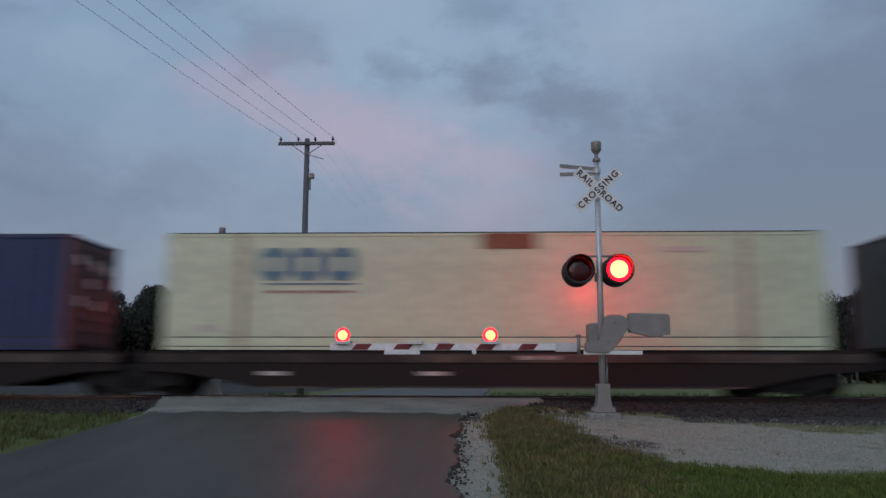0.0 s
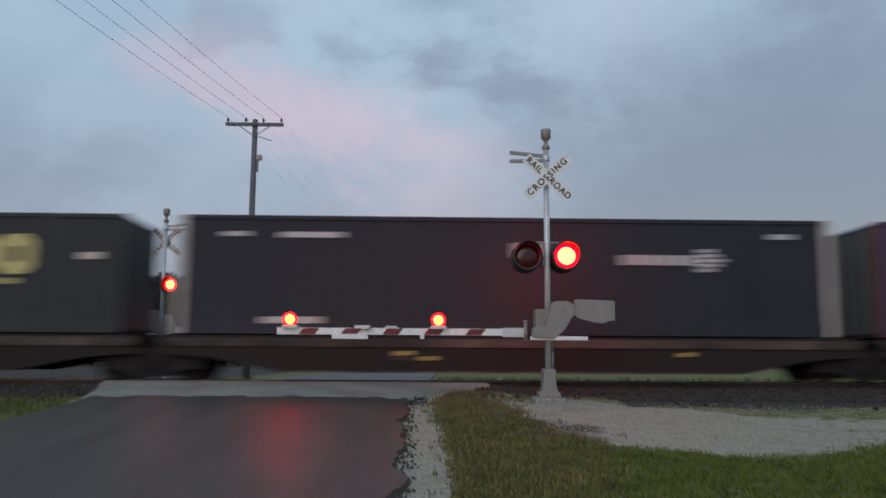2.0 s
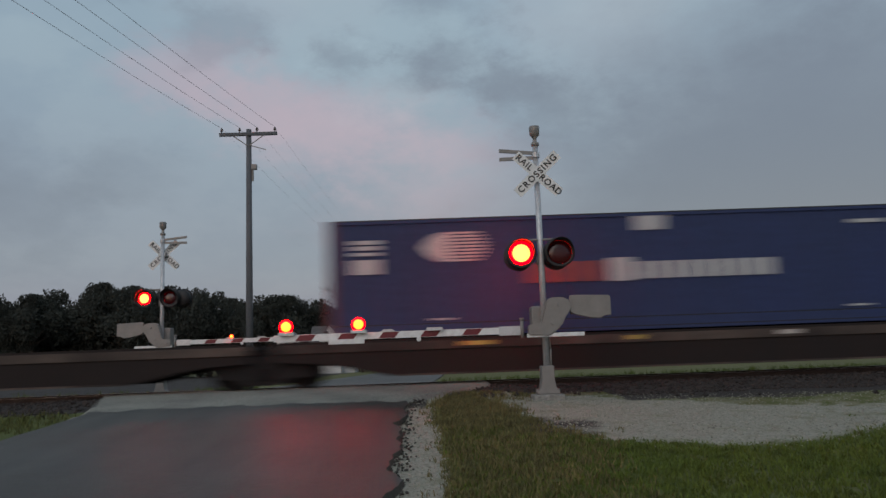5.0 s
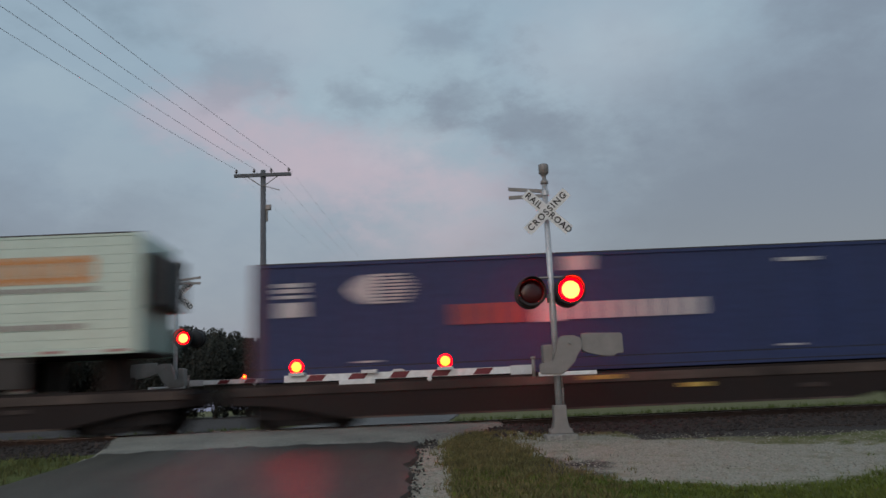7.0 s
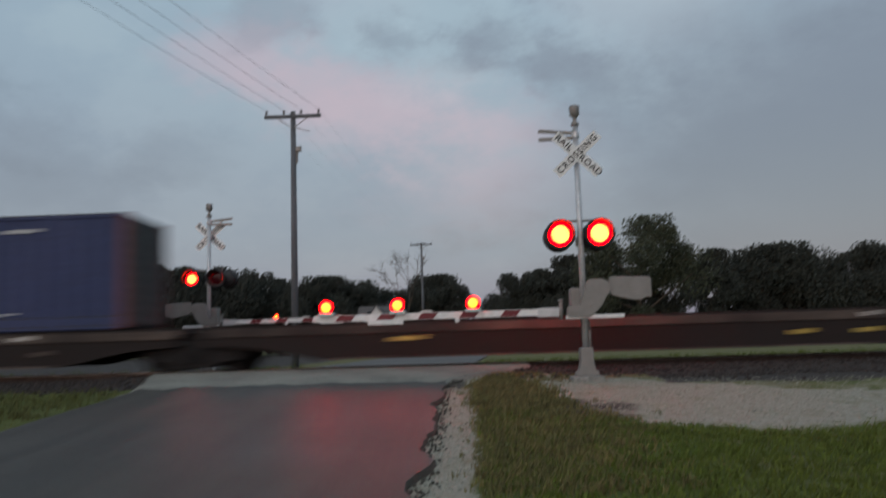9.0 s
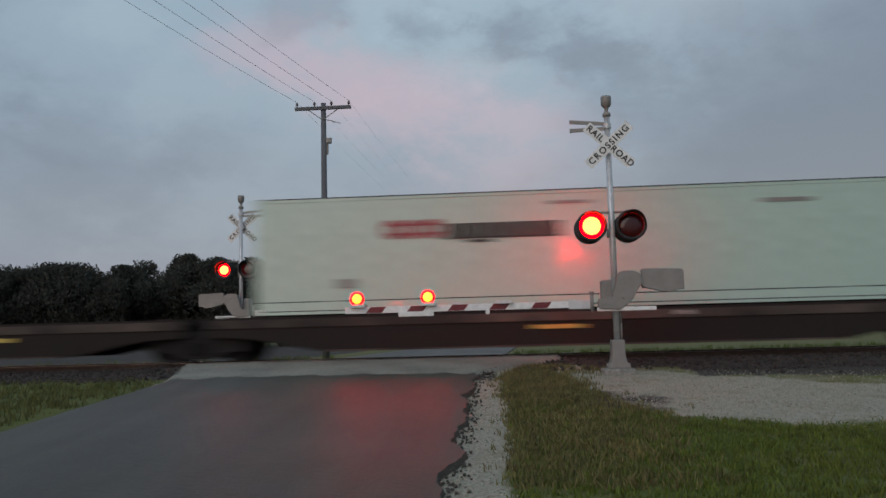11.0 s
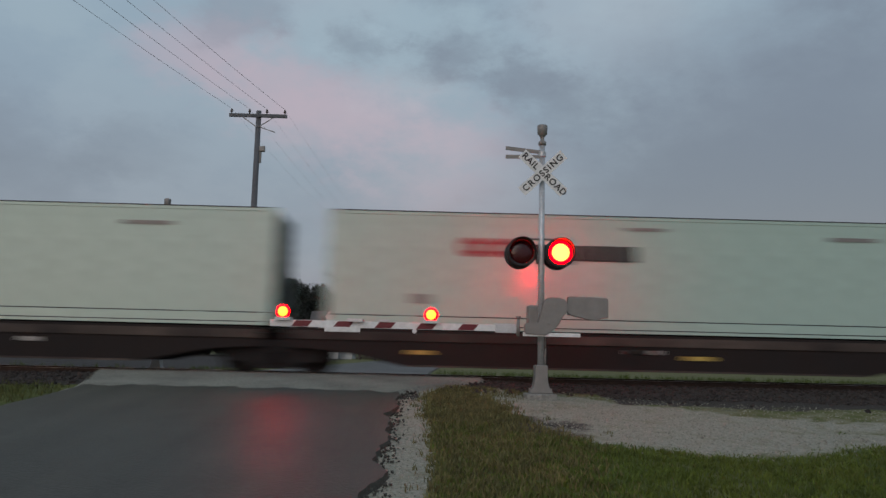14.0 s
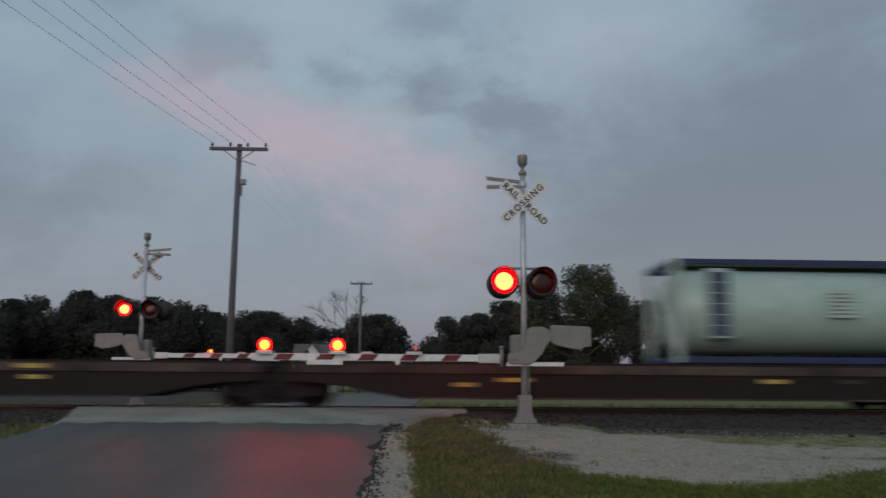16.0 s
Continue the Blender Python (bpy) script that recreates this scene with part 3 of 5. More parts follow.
def build_road():
    def crown(y, x):
        return road_z(y) + 0.05 * (1 - min(1, abs(x - road_mid(y)) / 3.2) ** 2) * (1 - smooth(16, 19, y) * (1 - smooth(24, 27, y)))

    def left(y):
        return road_mid(y) - road_half(y) + 0.10 * noise.noise((y * 1.1, 3, 0)) + 0.05 * noise.noise((y * 4, 8, 0))

    def right(y):
        return road_right(y) + 0.20 * noise.noise((y * 0.9, 7, 0)) + 0.07 * noise.noise((y * 3.2, 2, 0)) + 0.02 * noise.noise((y * 9, 4, 0))

    near = list(np.arange(-60, 4, 2.0)) + list(np.arange(4, 20.3, 0.12)) + [20.34]
    far = [22.6] + list(np.arange(23, 40, 0.5)) + list(np.arange(40, 600, 10.0))
    tagged(strip("road", near, left, right, crown, M["asphalt"]), "worn grey asphalt road with a crumbling edge", "road", kind="structure")
    tagged(strip("road_beyond", far, left, right, crown, M["asphalt"]), "worn asphalt road leading away past the tracks", "road", kind="structure")
    def apron_top(y, x):
        ragged = 16.75 + 0.55 * noise.noise((x * 0.8, 0, 3)) + 0.25 * noise.noise((x * 2.9, 0, 5)) + 0.12 * noise.noise((x * 8, 0, 7))
        return crown(y, x) - 0.016 + 0.026 * smooth(ragged - 0.35, ragged + 0.45, y)

    apron = strip("crossing_apron", list(np.arange(15.9, 20.3, 0.10)) + [20.36],
                  lambda y: -6.72 - 0.75 * smooth(16.8, 20.2, y) + 0.16 * noise.noise((y * 2.2, 1, 0)) + 0.07 * noise.noise((y * 7, 4, 0)),
                  lambda y: -0.34 + 2.0 * smooth(16.6, 20.2, y) + 0.12 * noise.noise((y * 3, 5, 0)),
                  apron_top, M["apron"], 90, 0.26, 0.38)
    tagged(apron, "pale concrete apron leading up to the rails", "pavement", kind="structure")
    panels = new("crossing_surface")
    tagged(panels, "concrete crossing panels between the rails", "pavement", kind="structure")
    for i in range(4):
        x0 = -7.7 + i * 2.36
        for y0, y1 in ((TRACK_Y - 0.62, TRACK_Y + 0.62), (TRACK_Y + 0.80, TRACK_Y + 1.45)):
            boxpart("panel", M["apron"], panels, (x0 + 0.01, x0 + 2.34, y0, y1, RAIL_Z - 0.22, RAIL_Z - 0.015), 0.012)


def build_track():
    track = new("railway_track")
    tagged(track, "single railway track on dark ballast, worn rail heads", "railway track", kind="structure")
    for y in (TRACK_Y - 0.7525, TRACK_Y + 0.7525):
        shape = [(-0.07, -0.17), (0.07, -0.17), (0.07, -0.155), (0.012, -0.135), (0.012, -0.045), (0.036, -0.035), (0.036, -0.004),
                 (-0.036, -0.004), (-0.036, -0.035), (-0.012, -0.045), (-0.012, -0.135), (-0.07, -0.155)]
        bm = bmesh.new()
        a = [bm.verts.new((-220, y + p, RAIL_Z + q)) for p, q in shape]
        b = [bm.verts.new((220, y + p, RAIL_Z + q)) for p, q in shape]
        for i in range(len(shape)):
            bm.faces.new((a[i], a[(i + 1) % len(shape)], b[(i + 1) % len(shape)], b[i]))
        bmesh.ops.recalc_face_normals(bm, faces=bm.faces[:])
        r = part("rail", bm, M["rail"], track)
        boxpart("rail_head", M["railhead"], r, (-220, 220, y - 0.034, y + 0.034, RAIL_Z - 0.003, RAIL_Z), 0, "polished running surface")
    tie = None
    for i in range(130):
        x = -32 + i * 0.5
        if -7.8 < x < 1.8:
            continue
        if tie is None:
            tie = boxpart("tie", M["tie"], track, (-0.115, 0.115, -1.3, 1.3, -0.18, 0), 0.012)
            o = tie
        else:
            o = new("tie", tie.data)
            o.parent = track
        o.location = (x, TRACK_Y, RAIL_Z - 0.172 + random.uniform(-0.01, 0.01))
        o.rotation_euler = (0, 0, random.uniform(-0.02, 0.02))


def rubble(name, mat, count, place, size, label):
    """Many loose stones as one heap of real, uneven solids."""
    verts, faces = [], []
    octa = ((1, 0, 0), (0, 1, 0), (-1, 0, 0), (0, -1, 0), (0, 0, 1), (0, 0, -1))
    tri = ((0, 1, 4), (1, 2, 4), (2, 3, 4), (3, 0, 4), (1, 0, 5), (2, 1, 5), (3, 2, 5), (0, 3, 5))
    while count > 0:
        spot = place()
        if spot is None:
            continue
        count -= 1
        x, y, z = spot
        s = random.uniform(*size)
        turn = Euler((random.random() * 6, random.random() * 6, random.random() * 6)).to_matrix()
        k = len(verts)
        for v in octa:
            p = turn @ Vector(v) * s * random.uniform(0.7, 1.2)
            verts.append((x + p.x, y + p.y, z + p.z * 0.8))
        faces += [tuple(k + i for i in f) for f in tri]
    return tagged(raw(name, verts, faces, mat), label, "stones", kind="stuff")


def build_stones():
    def on_track():
        x, y = random.uniform(-15, 15), random.uniform(17, 24.4)
        if random.random() > zones(x, y)[2]:
            return None
        if abs(x - road_mid(y)) < road_half(y) + 0.5 and y > 17.5:
            return None
        return x, y, land(x, y) + 0.01

    def on_drive():
        x, y = random.uniform(-0.6, 11), random.uniform(6.5, 18.8)
        if random.random() > zones(x, y)[0] or x < road_right(y) - 0.1:
            return None
        return x, y, land(x, y) + 0.005

    rubble("ballast", M["ballast"], 9000, on_track, (0.025, 0.065), "dark grey crushed stone ballast beside the rails")
    rubble("gravel", M["stone"], 9000, on_drive, (0.006, 0.020), "pale crushed limestone gravel on the verge")

    def lumps():
        x, y = random.choice(((random.uniform(-7.9, -7.2), random.uniform(17.3, 19.3)), (random.uniform(0.6, 2.2), random.uniform(17.6, 19.3)),
                              (random.uniform(2.6, 12), random.uniform(15.5, 18.5))))
        return x, y, land(x, y) + 0.02

    def crumbs():
        y = random.uniform(6.8, 17.2)
        x = road_right(y) + random.gauss(0.03, 0.10)
        return x, y, land(x, y) + 0.02

    rubble("asphalt_crumbs", M["asphalt"], 420, crumbs, (0.010, 0.035), "dark broken asphalt crumbs along the road edge")
    rubble("broken_stone", M["ballast"], 60, lumps, (0.04, 0.10), "larger grey broken stones by the apron")


def build_grass():
    def blades(name, mat, count, place, tall, label):
        verts, faces = [], []
        while count > 0:
            spot = place()
            if spot is None:
                continue
            x, y, f = spot
            z = land(x, y) - 0.01
            for _ in range(7):
                count -= 1
                bx, by = x + random.gauss(0, 0.05), y + random.gauss(0, 0.05)
                a, h = random.random() * 6.28, random.uniform(*tall) * f
                w = random.uniform(0.006, 0.012)
                dx, dy = math.cos(a) * w, math.sin(a) * w
                lx, ly = random.gauss(0, 0.35) * h, random.gauss(0, 0.35) * h
                k = len(verts)
                verts += [(bx - dx, by - dy, z), (bx + dx, by + dy, z), (bx + lx * 0.4 + dx * 0.7, by + ly * 0.4 + dy * 0.7, z + h * 0.6),
                          (bx + lx * 0.4 - dx * 0.7, by + ly * 0.4 - dy * 0.7, z + h * 0.6), (bx + lx, by + ly, z + h)]
                faces += [(k, k + 1, k + 2, k + 3), (k + 3, k + 2, k + 4)]
        tagged(raw(name, verts, faces, mat), label, "grass", kind="stuff")

    def green():
        x, y = random.uniform(0.4, 11), random.uniform(6.3, 13.5)
        g, d, b = zones(x, y)
        if random.random() < 1.3 * g + 1.2 * b + 0.75 * d:
            return None
        return x, y, 1.0 - 0.6 * g

    def left():
        x, y = random.uniform(-16, -6.6), random.uniform(10, 17.6)
        if x > road_mid(y) - road_half(y) - 0.35:
            return None
        g, d, b = zones(x, y)
        if random.random() < g + b:
            return None
        return x, y, 1.0

    def brown():
        x, y = random.uniform(0.1, 4.5), random.uniform(8, 18.6)
        g, d, b = zones(x, y)
        if x > 3.2 or (x > 2.7 and y > 13) or random.random() > d * (1 - 0.9 * g):
            return None
        return x, y, 1.0

    def beyond():
        x, y = random.uniform(-25, 25), random.uniform(24.4, 34)
        if abs(x - road_mid(y)) < road_half(y) + 0.3 or random.random() < zones(x, y)[2]:
            return None
        return x, y, 1.3

    blades("grass", M["blade"], 60000, green, (0.03, 0.095), "uneven green verge grass beside the gravel")
    blades("grass_far_verge", M["olive"], 14000, left, (0.06, 0.16), "green roadside grass by the ballast")
    blades("dry_grass", M["dry"], 24000, brown, (0.04, 0.12), "dry brown and green grass by the road edge")
    blades("grass_beyond", M["blade"], 9000, beyond, (0.08, 0.2), "green grass on the other side of the tracks")


# ---------------------------------------------------------------- crossing signals
HALF, FIRST = 0.595, 0.05     # the pair of lamps changes over every 0.595 s


def lettering(word, size, parent, m, mat, space=1.12):
    cu = bpy.data.curves.new("lettering", "FONT")
    cu.body, cu.size, cu.align_x, cu.align_y, cu.extrude = word, size, "CENTER", "CENTER", 0.003
    cu.space_character, cu.offset = space, 0.004
    tmp = new("lettering", cu)
    me = bpy.data.meshes.new_from_object(tmp)
    bpy.data.objects.remove(tmp)
    me.materials.append(mat)
    ob = new("lettering", me)
    ob.parent = parent
    ob.matrix_basis = m
    return ob


LAMPS = []      # (part, its place, lit in the first half of the cycle, pose when lit, pose when dark, changes late)


def lens_turner(parent, x, y, z, r, first, face=1, late=False):
    """The turning insert of a lamp: a lit face on one side, a dark lens on the other."""
    bm = bmesh.new()
    flat = Matrix.Rotation(radians(90), 4, "X")
    # r exceeds a real lens: the glowing rim stands in for bloom
    lathe(bm, [(r, 0.0), (r * 0.97, 0.012), (r * 0.77, 0.024)], 24, flat)
    ob = part("lens", bm, M["lamprim"], parent, "round red signal lens, oversize to include its bloom", True)
    core = bmesh.new()
    lathe(core, [(r * 0.76, 0.0235), (r * 0.50, 0.030), (r * 0.25, 0.034)], 24, flat)
    part("bulb", core, M["mastlamp"] if face == 1 else M["rearlamp"], ob, "glowing bulb behind the lens", True)
    back = bmesh.new()
    lathe(back, [(r, -0.002), (r * 0.9, -0.014), (r * 0.5, -0.026), (r * 0.1, -0.03)], 24, flat)
    part("dark_lens", back, M["darklens"], ob, "unlit dark red lens", True)
    lit = 0 if face == 1 else 180
    LAMPS.append((ob, (x, y, z), first, (0, 0, lit), (0, 0, lit + 180), late))


def arm_lens(name, parent, x, y, z, r):
    """A gate arm lamp's two-faced glowing disc, standing on its lower edge."""
    bm = bmesh.new()
    up = Matrix.Translation((0, 0, r)) @ Matrix.Rotation(radians(90), 4, "X")
    # disc larger than the real lamp, its glow built into the size
    lathe(bm, [(r, -0.006), (r, 0.006), (r * 0.73, 0.012)], 20, up)
    ob = part(name, bm, M["lamprim"], parent, "round red gate lamp lens, oversize to include its bloom", True)
    for a, b, mat in ((0.0125, 0.022, M["lamp"]), (-0.0065, -0.010, M["armback"])):
        core = bmesh.new()
        lathe(core, [(r * 0.71, a), (r * 0.45, (a + b) / 2), (r * 0.2, b)], 20, up)
        part("bulb", core, mat, ob, "glowing bulb", True)
    ob.location = (x, y, z)
    return ob


def flasher(parent, x, y, z, first, face=1, lit=True, late=False, r=0.25):
    """A round flashing lamp on its dark target, with a hood. face 1: towards the road side of -y."""
    t = bmesh.new()
    flat = Matrix.Translation((x, y, z)) @ Matrix.Rotation(radians(90 * face), 4, "X")
    lathe(t, [(r + 0.0015, -0.02), (0.305, -0.012), (0.318, 0.0), (0.305, 0.010), (r + 0.0015, 0.012), (r + 0.0015, -0.02)], 36, flat, False)
    target = part("target", t, M["black"], parent, "round matt black lamp target", True)
    h = bmesh.new()
    lathe(h, [(0.05, -0.27), (0.22, -0.26), (r + 0.014, -0.22), (r + 0.014, -0.021), (r + 0.002, -0.021), (r + 0.002, -0.21), (0.05, -0.24)], 28, flat)
    part("lamp_housing", h, M["black"], target, "", True)
    hood = bmesh.new()
    seg, rows_ = 28, []
    for i in range(seg + 1):
        a = radians(-25 + 230 * i / seg)
        deep = 0.30 * (0.35 + 0.65 * max(0, math.sin(a)))
        rows_.append([hood.verts.new((x + rr * math.cos(a), y - face * d, z + rr * math.sin(a))) for rr, d in ((0.285, 0.01), (0.280, deep), (0.272, deep), (0.276, 0.01))])
    for a, b in zip(rows_, rows_[1:]):
        for j in range(3):
            hood.faces.new((a[j], b[j], b[j + 1], a[j + 1]))
    part("hood", hood, M["black"], target, "curved lamp hood", True)
    if lit:
        lens_turner(parent, x, y + 0.012 * face, z, r, first, face, late)
    else:
        bm = bmesh.new()
        lathe(bm, [(0.165, 0.014), (0.12, 0.03), (0.03, 0.04)], 20, flat)
        part("lens", bm, M["darklens"], target, "dark red lens facing away", True)


def crossbuck(parent, z, y, text=True):
    for k, angle in enumerate((-43, 43)):
        bm = bmesh.new()
        box(bm, -0.61, 0.61, -0.002, 0.002, -0.115, 0.115, 0.0)
        b = part("crossbuck_blade", bm, M["signwhite"], parent, "white railroad crossing blade with black letters")
        b.matrix_basis = pose(0, y - 0.006 * k, z, 0, -angle, 0) if k else pose(0, y, z, 0, -angle, 0)
        if text:
            if k == 0:
                lettering("RAIL", 0.19, b, pose(-0.365, -0.006, -0.002, 90, 0, 0), M["letter"])
                lettering("ROAD", 0.19, b, pose(0.365, -0.006, -0.002, 90, 0, 0), M["letter"])
            else:
                lettering("CROSSING", 0.19, b, pose(0, -0.006, -0.002, 90, 0, 0), M["letter"], 1.28)


def signal(name, label, mirror, lamp_z, top, arm_z, arm_len, lamp_x):
    """A crossing signal with its gate. mirror -1: gate to the left of its mast, 1: to the right."""
    s = new(name)
    tagged(s, label, "crossing signal")
    g = mirror
    base = bmesh.new()
    box(base, -0.33, 0.30, -0.36, 0.30, -0.40, 0.085, 0.03)
    part("foundation", base, M["concrete"], s, "weathered concrete foundation block")
    jb = bmesh.new()
    prism(jb, [(-0.23, 0.085), (0.23, 0.085), (0.23, 0.13), (0.165, 0.21), (0.132, 0.36), (0.128, 0.66), (-0.128, 0.66), (-0.132, 0.36), (-0.165, 0.21), (-0.23, 0.13)], -0.17, 0.17)
    bmesh.ops.bevel(jb, geom=jb.edges[:], offset=0.012, segments=1, affect="EDGES")
    foot = part("junction_base", jb, M["casting"], s, "grey cast junction base")
    for bx in (-0.21, 0.21):
        for by in (-0.12, 0.12):
            part("bolt", tube(bmesh.new(), (bx, by, 0.10), (bx, by, 0.19), 0.018, None, 6), M["casting"], foot)
    m = bmesh.new()
    tube(m, (0, 0, 0.64), (0, 0, top - 0.42), 0.066, 0.060, 20)
    part("mast", m, M["aluminium"], s, "pale round aluminium mast", True)
    c = bmesh.new()
    tube(c, (0.09, 0.02, 0.6), (0.10, 0.02, 1.0), 0.022, None, 8)
    tube(c, (0.10, 0.02, 1.0), (0.07, 0.02, 1.35), 0.022, None, 8)
    part("conduit", c, M["casting"], s, "", True)
    bell = bmesh.new()
    lathe(bell, [(0.05, top - 0.46), (0.085, top - 0.44), (0.085, top - 0.38), (0.045, top - 0.35), (0.04, top - 0.28), (0.07, top - 0.24), (0.105, top - 0.20),
                 (0.112, top - 0.04), (0.10, top - 0.01), (0.06, top)], 20)
    part("bell", bell, M["casting"], s, "grey crossing bell on the mast top", True)
    clamp = bmesh.new()
    tube(clamp, (0, 0, top - 0.70), (0, 0, top - 0.60), 0.085, None, 16)
    part("clamp", clamp, M["aluminium"], s)
    for dz, tip in ((-0.60, -0.53), (-0.70, -0.72)):
        bm = bmesh.new()
        prism(bm, [(g * 0.05, top + dz - 0.035), (g * 0.05, top + dz + 0.035), (g * 0.78, top + tip + 0.04), (g * 0.78, top + tip - 0.035)], -0.02, 0.02)
        part("side_blade", bm, M["casting"], s, "thin white side blade seen edge-on")
    crossbuck(s, top - 1.08, 0.12 if g > 0 else -0.13)
    hold = bmesh.new()
    ya, yb = (-0.02, 0.115) if g > 0 else (-0.125, 0.02)
    box(hold, -0.09, 0.09, ya, yb, top - 1.14, top - 1.02, 0.01)
    part("bracket", hold, M["aluminium"], s)
    arm = bmesh.new()
    tube(arm, (-0.47, -0.02, lamp_z + 0.29), (0.47, -0.02, lamp_z + 0.29), 0.025, None, 10)
    for dx in (-0.40, 0.40):
        tube(arm, (dx, -0.02, lamp_z + 0.29), (dx, -0.08, lamp_z + 0.05), 0.022, None, 8)
    tube(arm, (-0.08, -0.02, lamp_z - 0.06), (-0.08, -0.02, lamp_z - 0.24), 0.03, None, 8)
    part("lamp_arm", arm, M["casting"], s, "cross arm carrying the lamps", True)
    flasher(s, lamp_x[0], -0.16, lamp_z, True, late=g > 0, r=0.20 if g > 0 else 0.25)
    flasher(s, lamp_x[1], -0.16, lamp_z, False, late=g > 0, r=0.20 if g > 0 else 0.25)
    if g > 0:
        flasher(s, lamp_x[2], 0.22, lamp_z, True, -1, False)
        flasher(s, lamp_x[3], 0.22, lamp_z, False, -1, False)
    else:           # a second pair, back to back, faces the train
        flasher(s, lamp_x[0], 0.40, lamp_z, True, -1)
        flasher(s, lamp_x[1], 0.40, lamp_z, False, -1)
    # gate machine and counterweight
    mc = bmesh.new()
    z0 = arm_z
    outline = [(-0.37, -0.11), (-0.37, 0.10), (-0.10, 0.13), (-0.03, 0.34), (0.04, 0.60), (0.12, 0.65), (0.36, 0.65), (0.50, 0.58), (0.53, 0.40), (0.42, 0.26), (0.34, 0.10),
               (0.20, -0.04), (0.06, -0.14)]
    prism(mc, [(-g * p, z0 + q) for p, q in outline], -0.30, -0.10)
    bmesh.ops.bevel(mc, geom=mc.edges[:], offset=0.02, segments=2, affect="EDGES")
    support = part("gate_support", mc, M["casting"], s, "grey cast gate arm support")
    for p, q in ((0.26, 0.50), (0.12, 0.12), (-0.24, 0.0)):
        part("bolt", tube(bmesh.new(), (-g * p, -0.34, z0 + q), (-g * p, -0.29, z0 + q), 0.032, 0.03, 8), M["casting"], support)
    ma = bmesh.new()
    box(ma, -0.25, 0.25, 0.06, 0.46, z0 - 0.08, z0 + 0.50, 0.03)
    part("gate_machine", ma, M["casting"], s, "grey gate machine housing")
    cw = bmesh.new()
    prism(cw, [(-g * p, z0 + q) for p, q in ((0.51, 0.34), (0.51, 0.67), (0.57, 0.69), (1.32, 0.665), (1.36, 0.63), (1.36, 0.25), (1.23, 0.245), (1.14, 0.19), (0.95, 0.205), (0.62, 0.28))], -0.24, -0.16)
    bmesh.ops.bevel(cw, geom=cw.edges[:], offset=0.012, segments=1, affect="EDGES")
    part("counterweight", cw, M["casting"], s, "flat grey counterweight plate")
    cw2 = bmesh.new()
    xa, xb = sorted((g * -0.55, g * -1.02))
    box(cw2, xa, xb, -0.155, 0.02, z0 + 0.30, z0 + 0.60, 0.015)
    part("counterweight", cw2, M["casting"], s)
    lever = bmesh.new()
    xa, xb = sorted((g * 0.40, g * -0.78))
    box(lever, xa, xb, -0.26, -0.20, z0 - 0.155, z0 - 0.075, 0.005)
    part("lever", lever, M["signwhite"], s, "white conduit bar")
    # gate arm
    a = bmesh.new()
    xa, xb = sorted((g * 0.95, g * (0.58 + arm_len)))
    box(a, xa, xb, -0.215, -0.185, z0 - 0.07, z0 + 0.07, 0.004)
    gate = part("gate_arm", a, M["signwhite"], s, "white gate arm with slanted red stripes")
    root = bmesh.new()
    xa, xb = sorted((g * 0.46, g * 0.97))
    box(root, xa, xb, -0.225, -0.175, z0 - 0.10, z0 + 0.09, 0.006)
    part("arm_socket", root, M["aluminium"], gate, "pale metal arm socket")
    pin = bmesh.new()
    tube(pin, (g * 0.50, -0.24, z0 - 0.16), (g * 0.50, -0.24, z0 + 0.20), 0.035, None, 10)
    tube(pin, (g * 0.50, -0.24, z0 + 0.20), (g * 0.50, -0.24, z0 + 0.25), 0.05, None, 10)
    part("shear_pin", pin, M["casting"], gate, "", True)
    n = int(arm_len / 0.72)
    for i in range(n):
        x = 1.41 + i * 0.85
        w = 0.33
        if x + w > arm_len + 0.5:
            break
        for y0, y1 in ((-0.219, -0.2155), (-0.1845, -0.181)):
            bm = bmesh.new()
            prism(bm, [(g * x, z0 - 0.062), (g * (x + w), z0 - 0.062), (g * (x + w) - 0.10 * g * g * -1, z0 + 0.062), (g * x + 0.10, z0 + 0.062)], y0, y1)
            part("red_stripe", bm, M["red"], gate)
    for k, lx in enumerate((arm_len + 0.31, arm_len - 1.16, arm_len - 2.71)):
        x = g * lx
        h = bmesh.new()
        if g > 0:       # seen from behind: small back lens on the innermost only
            tube(h, (x, -0.24, z0 + 0.14), (x, -0.12, z0 + 0.14), 0.06, 0.08, 12)
            body = part("arm_lamp", h, M["black"], gate, "small gate arm lamp from behind")
            if k == 2:
                bm = bmesh.new()
                lathe(bm, [(0.05, 0.0), (0.03, 0.02)], 12, Matrix.Translation((x, -0.242, z0 + 0.14)) @ Matrix.Rotation(radians(90), 4, "X"))
                part("lens", bm, M["lamp"], body, "small lit back lens", True)
            continue
        # a shallow open tray on the arm; the lens stands up in it when lit and lies flat in it when dark
        box(h, x - 0.155, x + 0.155, -0.312, 0.015, z0 + 0.071, z0 + 0.076)
        box(h, x - 0.155, x + 0.155, -0.318, -0.312, z0 + 0.055, z0 + 0.119)
        for e in (-0.158, 0.158):
            box(h, x + e - 0.003, x + e + 0.003, -0.312, 0.015, z0 + 0.071, z0 + 0.119)
        body = part("arm_lamp", h, M["aluminium"], gate, "pale metal tray of a gate arm lamp")
        lens = arm_lens("lens", body if k == 0 else gate, x, -0.285, z0 + 0.088, 0.145)
        if k:
            LAMPS.append((lens, (x, -0.285, z0 + 0.088), k == 1, (0, 0, 0), (-90, 0, 0), False))
    plate = bmesh.new()
    xa, xb = sorted((g * (arm_len - 0.54), g * (arm_len - 1.27)))
